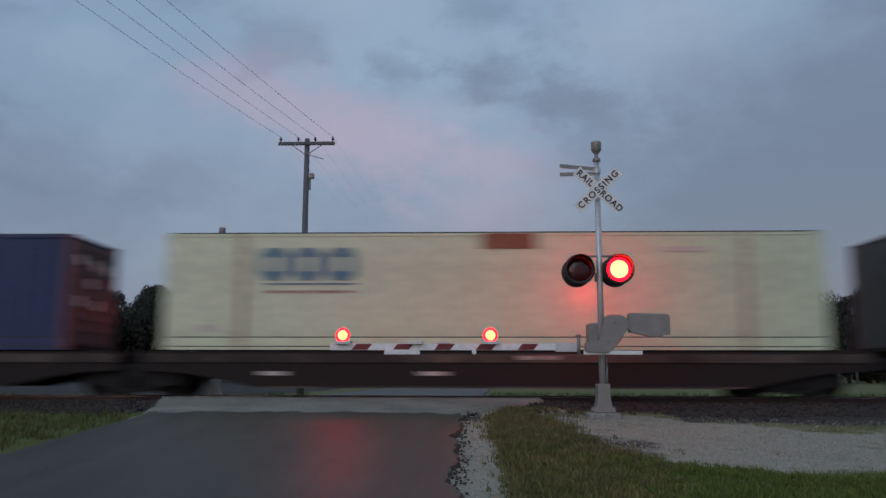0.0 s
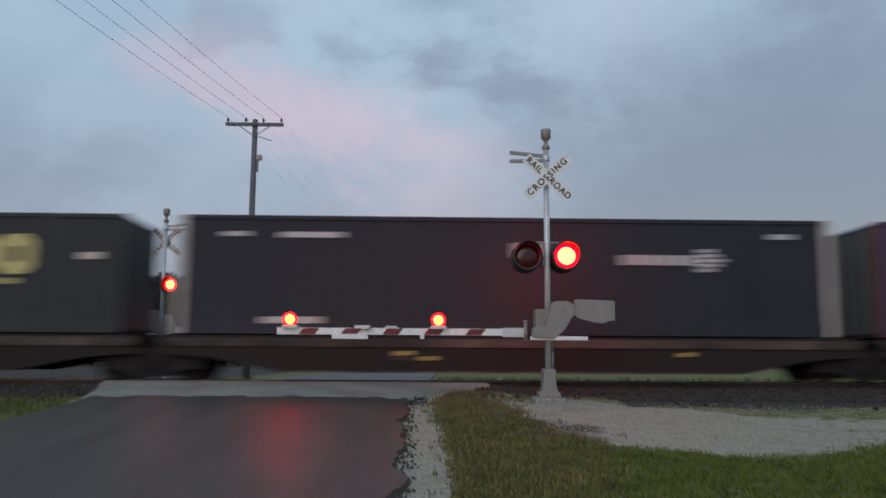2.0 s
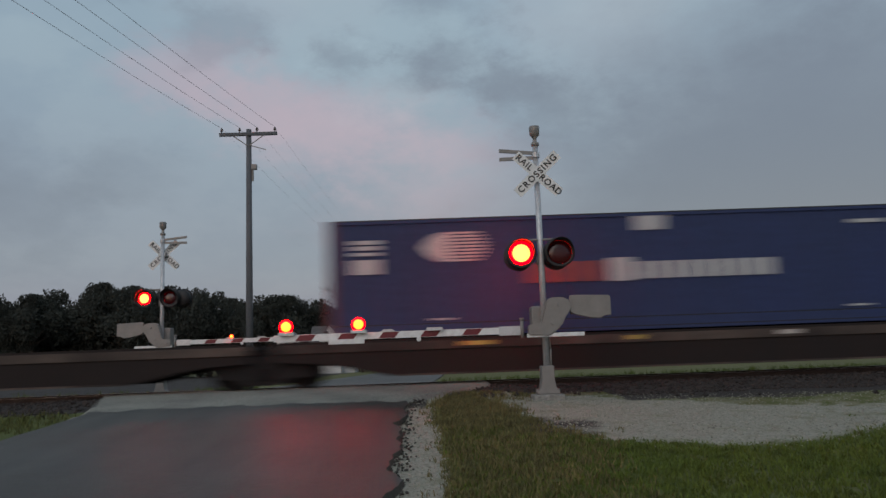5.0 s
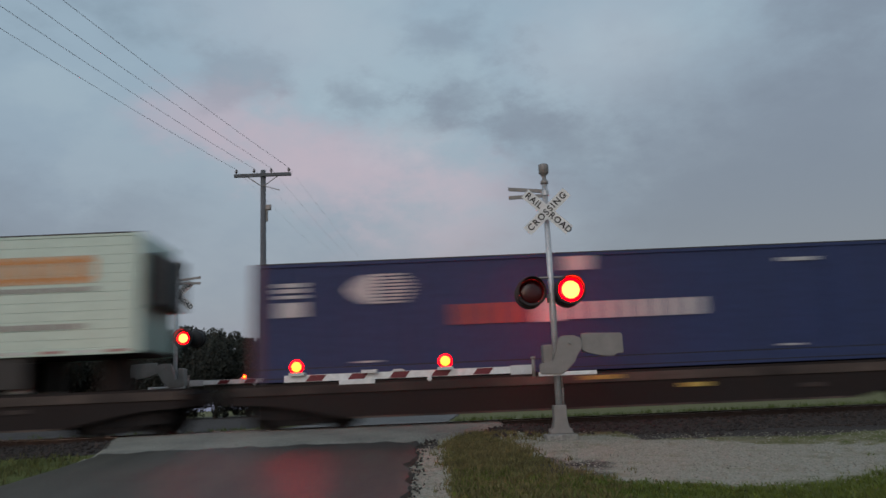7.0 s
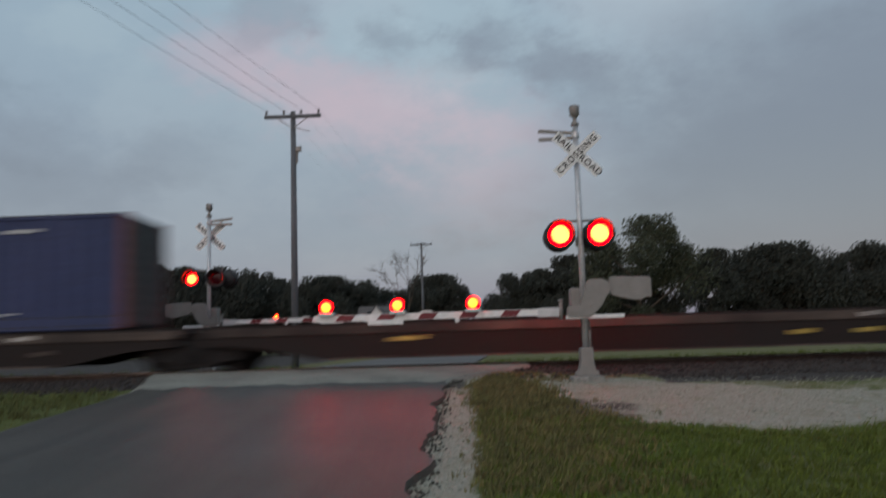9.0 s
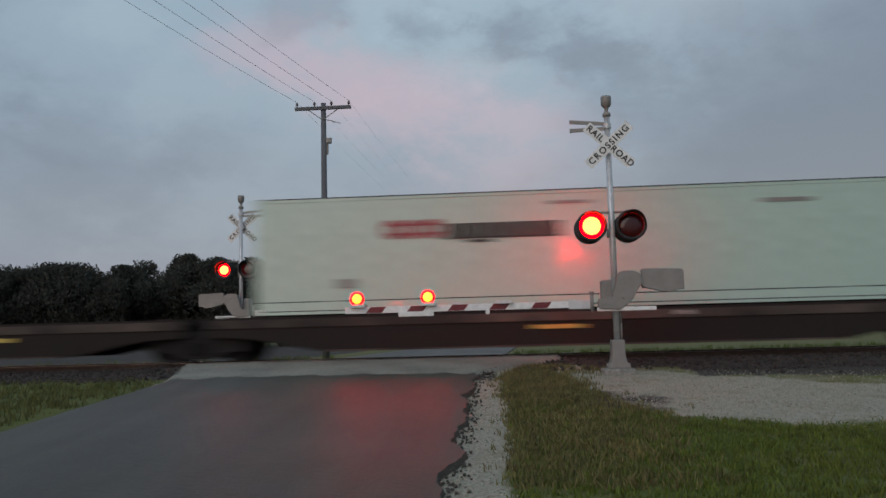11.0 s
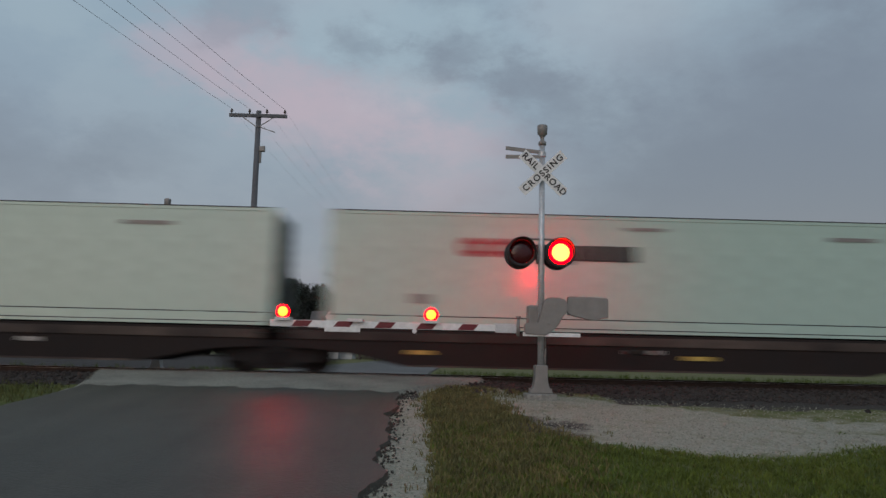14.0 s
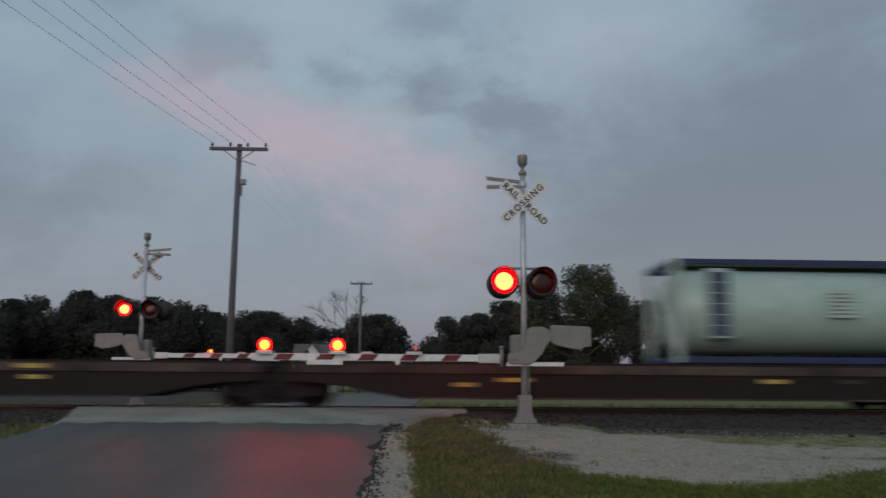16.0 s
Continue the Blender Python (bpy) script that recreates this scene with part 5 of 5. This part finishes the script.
        boxpart("side_skirt", M["black"], t, (5.9, L - 2.75, ya, yb, 0.10, z0 + 0.01), 0.006, "dark underbody side skirt")
    boxpart("hitch_stand", M["steel"], t, (L - 1.3, L - 0.7, -0.4, 0.4, 0.0, z0), 0.02, "trailer hitch stand")
    blocks(t, M["orange"], L - 4.5, L - 1.1, z0 + 2.46, z0 + 1.76, 6, 0.17, gap=0.10)
    for i in range(12):
        panel("lettering_bar", t, M["casting"], L - 4.4 + i * 0.28, L - 4.4 + i * 0.28 + 0.2, z0 + 1.68, z0 + 1.56, F)
    for i in range(7):
        panel("lettering_bar", t, M["casting"], L - 4.9 + i * 0.52, L - 4.9 + i * 0.52 + 0.40, z0 + 0.78, z0 + 0.64, F)
    for i in range(20):
        panel("reflector", t, M["logored"] if i % 2 else M["mark"], 0.4 + i * 0.79, 0.4 + i * 0.79 + 0.42, z0 + 0.12, z0 + 0.05, F - 0.004)
    return t


WHEELS = []     # (wheelset, thing, local pose, distance along the train)


def bogie(parent, x):
    """A two-axle truck under the car: side frames, springs, bolster, wheelsets."""
    b = new("truck")
    b.parent = parent
    b.location = (x, 0, 0)
    for s in (-1, 1):
        fr = bmesh.new()
        y0, y1 = sorted((s * 0.93, s * 1.07))
        prism(fr, [(-1.22, 0.28), (-1.22, 0.64), (-0.85, 0.74), (-0.45, 0.80), (0.45, 0.80), (0.85, 0.74), (1.22, 0.64), (1.22, 0.28), (0.72, 0.26),
                   (0.42, 0.10), (-0.42, 0.10), (-0.72, 0.26)], y0, y1)
        part("side_frame", fr, M["truck"], b, "dark cast side frame")
        for k in range(3):
            sp = bmesh.new()
            xx = -0.22 + k * 0.22
            tube(sp, (xx, s * 1.10, 0.24), (xx, s * 1.10, 0.50), 0.07, None, 10)
            part("spring", sp, M["truck"], b)
    bo = bmesh.new()
    box(bo, -0.2, 0.2, -0.92, 0.92, 0.42, 0.72, 0.03)
    part("bolster", bo, M["truck"], b)
    for wx in (-0.89, 0.89):
        w = bmesh.new()
        tube(w, (0, -1.05, 0), (0, 1.05, 0), 0.075, None, 12)
        for s in (-1, 1):
            m = Matrix.Translation((0, s * 0.75, 0)) @ Matrix.Rotation(radians(90 * -s), 4, "X")
            lathe(w, [(0.10, -0.09), (0.16, -0.055), (0.34, -0.05), (0.445, -0.07), (0.445, -0.045), (0.42, -0.03), (0.417, 0.065), (0.36, 0.07), (0.33, 0.02),
                      (0.17, 0.03), (0.10, 0.08)], 28, m)
            for k in range(6):      # brake-worn marks on the plate make the turning visible
                a = k * math.pi / 3
                tube(w, (0.25 * math.cos(a), s * 0.78, 0.25 * math.sin(a)), (0.25 * math.cos(a), s * 0.80, 0.25 * math.sin(a)), 0.04, None, 6)
        ws = part("wheelset", w, M["truck"], b, "two steel wheels on an axle")
        WHEELS.append((ws, (wx, 0, 0.42), parent, x + wx))
    return b


def flat_unit(x_lead, x_tail, front_in, rear_in, seed):
    """One platform of an articulated flat car, between two joints. front_in, rear_in: how far its truck stands in from the joint, or None."""
    rnd = random.Random(seed)
    L = x_lead - x_tail
    u = new("flat_car")
    tagged(u, "grimy dark articulated flat car platform with yellow marks", "flat car", "flat cars of the train")
    lo, hi = 0.22, 1.10
    for s in (-1, 1):
        y0, y1 = sorted((s * 1.18, s * 1.29))
        bm = bmesh.new()
        prism(bm, [(0.30, hi), (0.30, 0.64), (1.30, 0.58), (1.95, 0.48), (3.2, lo), (L - 3.2, lo), (L - 1.95, 0.48), (L - 1.30, 0.58), (L - 0.30, 0.64), (L - 0.30, hi)], y0, y1)
        part("side_sill", bm, M["steel"], u, "deep dark steel side sill")
        y0, y1 = sorted((s * 1.292, s * 1.325))
        boxpart("sill_edge", M["sill"], u, (0.30, L - 0.30, y0, y1, hi - 0.27, hi - 0.06), 0.006, "dusty rust-brown flange with worn patches")
        boxpart("lower_flange", M["sill"], u, (3.3, L - 3.3, y0, y1, lo, lo + 0.045), 0, "dusty lower flange")
        for i in range(9):
            x = 3.3 + i * (L - 6.6) / 8
            y0, y1 = sorted((s * 1.291, s * 1.32))
            boxpart("stiffener", M["steel"], u, (x - 0.04, x + 0.04, y0, y1, lo + 0.05, hi - 0.28))
    boxpart("deck", M["steel"], u, (0.35, L - 0.35, -1.17, 1.17, hi - 0.12, hi - 0.02))
    boxpart("centre_sill", M["steel"], u, (-0.05, L + 0.05, -0.35, 0.35, 0.68, hi - 0.13))
    for i in range(4):
        x = rnd.uniform(2.8, L - 3.6)
        w = rnd.uniform(0.25, 0.75)
        z = rnd.choice((0.52, 0.64, 0.90))
        boxpart("mark", rnd.choice((M["yellow"], M["yellow"], M["sill"], M["rail_cream"])), u, (x, x + w, -1.328, -1.322, z, z + 0.10), 0, "small stencilled patch")
    for x in (0.8, L - 0.8):
        for s in (-1, 1):
            y0, y1 = sorted((s * 0.95, s * 1.25))
            boxpart("corner_pedestal", M["steel"], u, (x - 0.15, x + 0.15, y0, y1, hi - 0.02, hi + 0.03))
    if front_in is not None:
        bogie(u, L - front_in)
    if rear_in is not None:
        bogie(u, rear_in)
    MOVERS.append((u, x_tail, TRACK_Y, RAIL_Z))
    return u


# joints of the cars, from the leading end: place along the train, and whether two cars are coupled there
JOINTS = [(64.5, 0), (46.5, 0), (27.9, 0), (9.6, 1), (-8.8, 0), (-26.9, 0), (-44.5, 0), (-62.1, 0), (-80.0, 0), (-98.8, 0), (-119.6, 0), (-138.4, 1),
          (-157.4, 0), (-177.6, 0), (-197.4, 0), (-216.3, 0), (-233.6, 0), (-251.7, 0), (-269.4, 0), (-288.4, 1), (-307.0, 0), (-325.0, 0), (-343.0, 0)]


def build_train():
    for i, ((a, ca), (b, cb)) in enumerate(zip(JOINTS, JOINTS[1:])):
        flat_unit(a - (0.25 if ca else 0), b + (0.25 if cb else 0), 2.0 if ca else None, 2.0 if cb else 0.0, 40 + i)
    cream = marked_cream()
    second = copy_thing(cream, Matrix())
    boxpart("rust_patch", M["rust"], cream, (7.85, 9.2, F - 0.006, F - 0.002, 2.48, 2.86), 0, "bare rusty repair patch")
    cream["label"] = "cream box container with blue lettering and a rusty patch"
    placed(cream, 8.13, 16.15)
    placed(second, -62.45, 16.15)
    blue = marked_blue()
    placed(blue, -10.4, 16.15)
    for lead in (-81.0, -121.1, -179.2):
        placed(copy_thing(blue, Matrix()), lead, 16.15)
    L = 16.15
    for y, z in ((-0.85, 2.3), (0.0, 2.25), (0.7, 2.2), (-0.8, 1.25), (0.2, 1.2), (-0.2, 1.75)):
        boxpart("mark", M["rail_cream"], blue, (L - 0.004, L + 0.004, y - 0.17, y + 0.17, z - 0.13, z + 0.13), 0, "pale label")
    lead_box = container("plain maroon corrugated steel container", M["maroon"], M["maroon"], M["endgrey"], True)
    placed(lead_box, 26.1, 16.15)
    placed(marked_navy(), -27.75, 16.15)
    placed(marked_slate(), -45.2, 16.15)
    placed(semi_trailer(), -140.05, 16.15)
    white = marked_white()
    placed(white, -198.6, 16.15)
    for lead in (-234.4, -252.0, -269.45):
        placed(copy_thing(white, Matrix()), lead, 16.15)
    placed(tank_container(), -290.7, 6.46)


# ---------------------------------------------------------------- trees and house
def tree_template(seed, tall, wide, leaves, size, mat, low=0.12):
    rnd = random.Random(seed)
    t = new("tree")
    bm = bmesh.new()
    limbs = []
    trunk_top = tall * 0.55
    prev, r = Vector((0, 0, -0.3)), tall * 0.026
    for i in range(1, 6):
        nxt = Vector((rnd.gauss(0, 0.02) * tall, rnd.gauss(0, 0.02) * tall, trunk_top * i / 5))
        tube(bm, prev, nxt, r, r * 0.85, 8, False)
        prev, r = nxt, r * 0.85
    for i in range(11):
        a = rnd.random() * 6.283
        z = tall * rnd.uniform(0.22, 0.55)
        ln = wide * rnd.uniform(0.3, 0.5)
        p = Vector((0, 0, z))
        q = p + Vector((math.cos(a) * ln, math.sin(a) * ln, tall * rnd.uniform(0.1, 0.32)))
        tube(bm, p, q, tall * 0.011, tall * 0.004, 6, False)
        limbs.append(q)
    part("trunk", bm, M["bark"], t, "tapered trunk with limbs")
    clumps = []
    for q in limbs:
        clumps.append((q, wide * rnd.uniform(0.14, 0.24)))
    for i in range(22):
        a, u = rnd.random() * 6.283, rnd.random()
        z = tall * (low + (0.97 - low) * rnd.random())
        k = math.sin(math.pi * min(1, max(0.05, (z / tall - low * 0.5) / (1.03 - low * 0.5)))) ** 0.6
        rad = wide * 0.5 * k * math.sqrt(u) * 0.9
        clumps.append((Vector((math.cos(a) * rad, math.sin(a) * rad, z)), wide * rnd.uniform(0.10, 0.20)))
    verts, faces = [], []
    for i in range(leaves):
        c, cr = rnd.choice(clumps)
        d = Vector((rnd.gauss(0, 1), rnd.gauss(0, 1), rnd.gauss(0, 0.8)))
        d = d.normalized() * cr * rnd.uniform(0.45, 1.08)
        p = c + d
        if p.z > tall * 1.03 or p.z < 0.2:
            continue
        turn = Euler((rnd.uniform(0, 6.28), rnd.uniform(0, 6.28), rnd.uniform(0, 6.28))).to_matrix()
        s = size * rnd.uniform(0.5, 1.2)
        k = len(verts)
        for v in ((-1, 0, 0), (0.1, -0.5, 0.12), (1, 0, 0), (0, 0.55, -0.1)):
            w = p + turn @ Vector(v) * s
            verts.append(tuple(w))
        faces += [(k, k + 1, k + 2), (k, k + 2, k + 3)]
    crown = raw("crown", verts, faces, mat, t)
    return t


def build_trees():
    rnd = random.Random(5)
    kinds = [tree_template(11 + i, 10.0, w, 17000, 0.19, M["leafdark"], 0.04) for i, w in enumerate((8.5, 10.5, 7.2, 9.5))]
    first = [True] * 4
    spots = []
    # the line of trees left of the far road, then right of it
    for i in range(38):
        x = -94 + i * 2.25 + rnd.uniform(-0.8, 0.8)
        far_top = table(x, (-95, -49, -41, -33, -25, -14.6, -9), (10.4, 10.2, 10.6, 9.6, 9.2, 8.5, 7.6))
        spots.append((x, 100 + (7 if i % 2 else -3) + rnd.uniform(-2, 3), far_top * rnd.uniform(0.96, 1.12) * (1.06 if i % 2 else 0.97)))
    for x, y, h in ((-9.6, 104, 7.6), (-5.2, 112, 10.0), (-3.6, 100, 9.0), (-7.5, 130, 9.6)):
        spots.append((x, y, h))
    for x, y, h in ((5.2, 100, 8.8), (8.5, 99, 9.2), (12.0, 98, 10.6), (15.5, 97, 12.0), (7.5, 112, 10.0), (18.6, 98, 8.5), (22.3, 99, 6.2), (29.6, 99, 10.9)):
        spots.append((x, y, h))
    for x, h in ((32.6, 8.6), (36.0, 11.2), (38.6, 11.6), (41.5, 10.2), (44.3, 10.0), (47.5, 11.4)):
        spots.append((x, 100 + rnd.uniform(-2, 3), h))
    for i in range(20):
        x = 50 + i * 2.6 + rnd.uniform(-0.8, 0.8)
        spots.append((x, 100 + (6 if i % 2 else -3) + rnd.uniform(-2, 3), rnd.uniform(10.0, 12.0)))
    for x, y, h in spots:
        k = rnd.randrange(4)
        s = h / 10.0
        m = Matrix.Translation((x, y, 0.74)) @ Matrix.Rotation(rnd.random() * 6.28, 4, "Z")
        o = kinds[k] if first[k] else copy_thing(kinds[k], Matrix())
        first[k] = False
        o.matrix_basis = m @ Matrix.Diagonal((s, s, s, 1))
        tagged(o, "dark leafy tree in the far tree line at dusk", "tree", "far tree line")
    big = tree_template(77, 11.7, 10.6, 30000, 0.15, M["leaf"], 0.10)
    big.matrix_basis = pose(15.6, 76, 0.74)
    tagged(big, "tall broad leafy tree with an uneven open crown", "tree")
    bush = tree_template(78, 5.5, 7.5, 14000, 0.13, M["leafdark"], 0.02)
    tagged(bush, "low dark leafy tree beneath the taller one", "tree")
    bush.matrix_basis = pose(11.5, 79, 0.74)
    # copy added to fill the shadowed gap beneath the tall tree's crown
    low = copy_thing(bush, Matrix())
    low.matrix_basis = pose(17.6, 80, 0.74, 0, 0, 130)
    # bare tree
    t = new("tree")
    tagged(t, "bare leafless tree with fine grey branches", "tree")
    bm = bmesh.new()
    r2 = random.Random(3)

    def grow(p, d, ln, r, depth):
        q = p + d * ln
        tube(bm, p, q, r, r * 0.6, 5, False)
        if depth == 0:
            return
        for _ in range(3 if depth > 1 else 4):
            nd = (d + Vector((r2.gauss(0, 0.45), r2.gauss(0, 0.45), r2.gauss(0.1, 0.25)))).normalized()
            grow(q, nd, ln * r2.uniform(0.6, 0.85), r * 0.55, depth - 1)

    grow(Vector((0, 0, -0.2)), Vector((0, 0, 1)), 4.2, 0.14, 4)
    part("branchwork", bm, M["bark"], t, "bare grey branches")
    t.matrix_basis = pose(-6.9, 90, 0.74)


def build_house():
    h = new("house")
    tagged(h, "small white gabled house far behind the trees", "house")
    bm = bmesh.new()
    box(bm, -2.3, 2.4, -2.2, 2.6, 0, 3.7)
    part("wall", bm, M["siding"], h, "white horizontal siding")
    turn = Matrix.Rotation(radians(90), 4, "Z")
    for s in (-1, 1):
        r = bmesh.new()
        prism(r, [(s * 2.75, 3.50), (s * 2.75, 3.62), (0, 5.66), (0, 5.52)], -2.7, 2.6)
        bmesh.ops.transform(r, matrix=Matrix.Translation((0, 0.2, 0)) @ turn, verts=r.verts[:])
        part("roof", r, M["roof"], h, "grey shingled roof slope")
    bm = bmesh.new()
    box(bm, -1.25, 1.05, -4, -2.21, 0, 4.0)
    part("wing_wall", bm, M["siding"], h, "white front wing")
    g = bmesh.new()
    prism(g, [(-1.25, 4.0), (1.05, 4.0), (-0.1, 5.50)], -3.99, -0.4)
    part("gable", g, M["siding"], h, "white gable end")
    for s in (-1, 1):
        r = bmesh.new()
        prism(r, [(-0.1 + s * 1.32, 3.86), (-0.1 + s * 1.32, 3.96), (-0.1, 5.64), (-0.1, 5.52)], -4.15, -0.3)
        part("wing_roof", r, M["roof"], h, "grey shingled wing roof")
    for x in (-0.1,):
        w = part("window", box(bmesh.new(), x - 0.45, x + 0.45, -4.03, -4.004, 1.2, 2.6), M["glass"], h, "dark window")
        fr = bmesh.new()
        for a, b, c, d in ((x - 0.55, x - 0.45, 1.1, 2.7), (x + 0.45, x + 0.55, 1.1, 2.7), (x - 0.45, x + 0.45, 2.6, 2.7), (x - 0.45, x + 0.45, 1.1, 1.2)):
            box(fr, a, b, -4.06, -4.004, c, d)
        part("window_frame", fr, M["siding"], w)
    h.matrix_basis = pose(-10.3, 94, 0.45)


def build_beacon():
    """A red warning beacon hung over the road far behind the crossing."""
    b = new("overhead_beacon")
    tagged(b, "red warning beacon hung over the far road", "traffic beacon")
    for x in (-6.5, 11.0):
        part("post", tube(bmesh.new(), (x, 0, -0.3), (x, 0, 9.4), 0.14, 0.09, 10), M["wood"], b, "timber post", True)
    part("span_wire", tube(bmesh.new(), (-6.5, 0, 9.1), (11.0, 0, 9.1), 0.012, None, 6), M["wire"], b)
    hang = bmesh.new()
    tube(hang, (0, 0, 8.35), (0, 0, 9.1), 0.025, None, 8)
    box(hang, -0.24, 0.24, -0.16, 0.16, 7.85, 8.37, 0.03)
    part("housing", hang, M["black"], b, "dark lamp housing")
    lens = bmesh.new()
    lathe(lens, [(0.19, 0.0), (0.17, 0.03), (0.05, 0.05)], 16, Matrix.Translation((0, -0.165, 8.1)) @ Matrix.Rotation(radians(90), 4, "X"))
    part("lens", lens, M["lamprim"], b, "lit red lens", True)
    b.matrix_basis = pose(1.3, 160, 0.5)


LINGER = {15: 2, 20: 3, 22: 2}     # changes at which the old lamp dims late, in frames


# ---------------------------------------------------------------- what moves
GAIN = [(0.0, 0.42), (0.5, 0.10), (1.0, 0.02), (1.5, 0.0), (4.0, 0.0), (8.0, 0.0), (12.0, 0.0), (16.0, 0.0)]     # small lead of the train over its even pace


def motions():
    for ob, s, y, z in MOVERS:
        walk(ob, [(t, pose(s + SPEED * t + extra, y, z)) for t, extra in GAIN])
    # wheels roll while they are before the camera
    starts = {ob: s for ob, s, y, z in MOVERS}
    step = 1.0 / 30
    for ws, (wx, wy, wz), unit, along in WHEELS:
        pass_t = -(starts[unit] + along) / SPEED
        k0, k1 = max(0, math.floor((pass_t - 0.9) * 30)), min(480, math.ceil((pass_t + 0.9) * 30))
        rows = []
        if k1 > k0:
            if k0 > 0:
                rows.append((0.0, pose(wx, wy, wz)))
            for k in range(k0, k1 + 1):
                rows.append((k * step, pose(wx, wy, wz, 0, math.degrees(SPEED * step * (k - k0) / 0.42) % 360, 0)))
            last = rows[-1][1]
            if k1 < 480:
                rows.append((16.0, last))
        else:
            rows = [(0.0, pose(wx, wy, wz)), (16.0, pose(wx, wy, wz))]
        walk(ws, rows)
    # flashers: each insert shows its lit face for half of every cycle
    for ob, (x, y, z), first, lit, dark, late in LAMPS:
        on = not first

        def at(f):
            return pose(x, y, z, *(d + (v - d) * f for v, d in zip(lit, dark)))

        rows = [(0.0, at(1.0 if on else 0.0))]
        for k in range(28):
            f = round((FIRST + k * HALF) * 30)
            wait = (LINGER.get(k, 0) if late or on else -3 if k in LINGER else 0)
            start = max(1, f - 1 + wait)
            if start + 3 > 479:
                break
            for j in range(4):
                rows.append(((start + j) / 30, at((3 - j) / 3 if on else j / 3)))
            on = not on
        rows.append((16.0, at(1.0 if on else 0.0)))
        walk(ob, rows)


build_ground()
build_road()
build_track()
build_train()
build_trees()
build_house()
build_beacon()
build_grass()
build_stones()
motions()
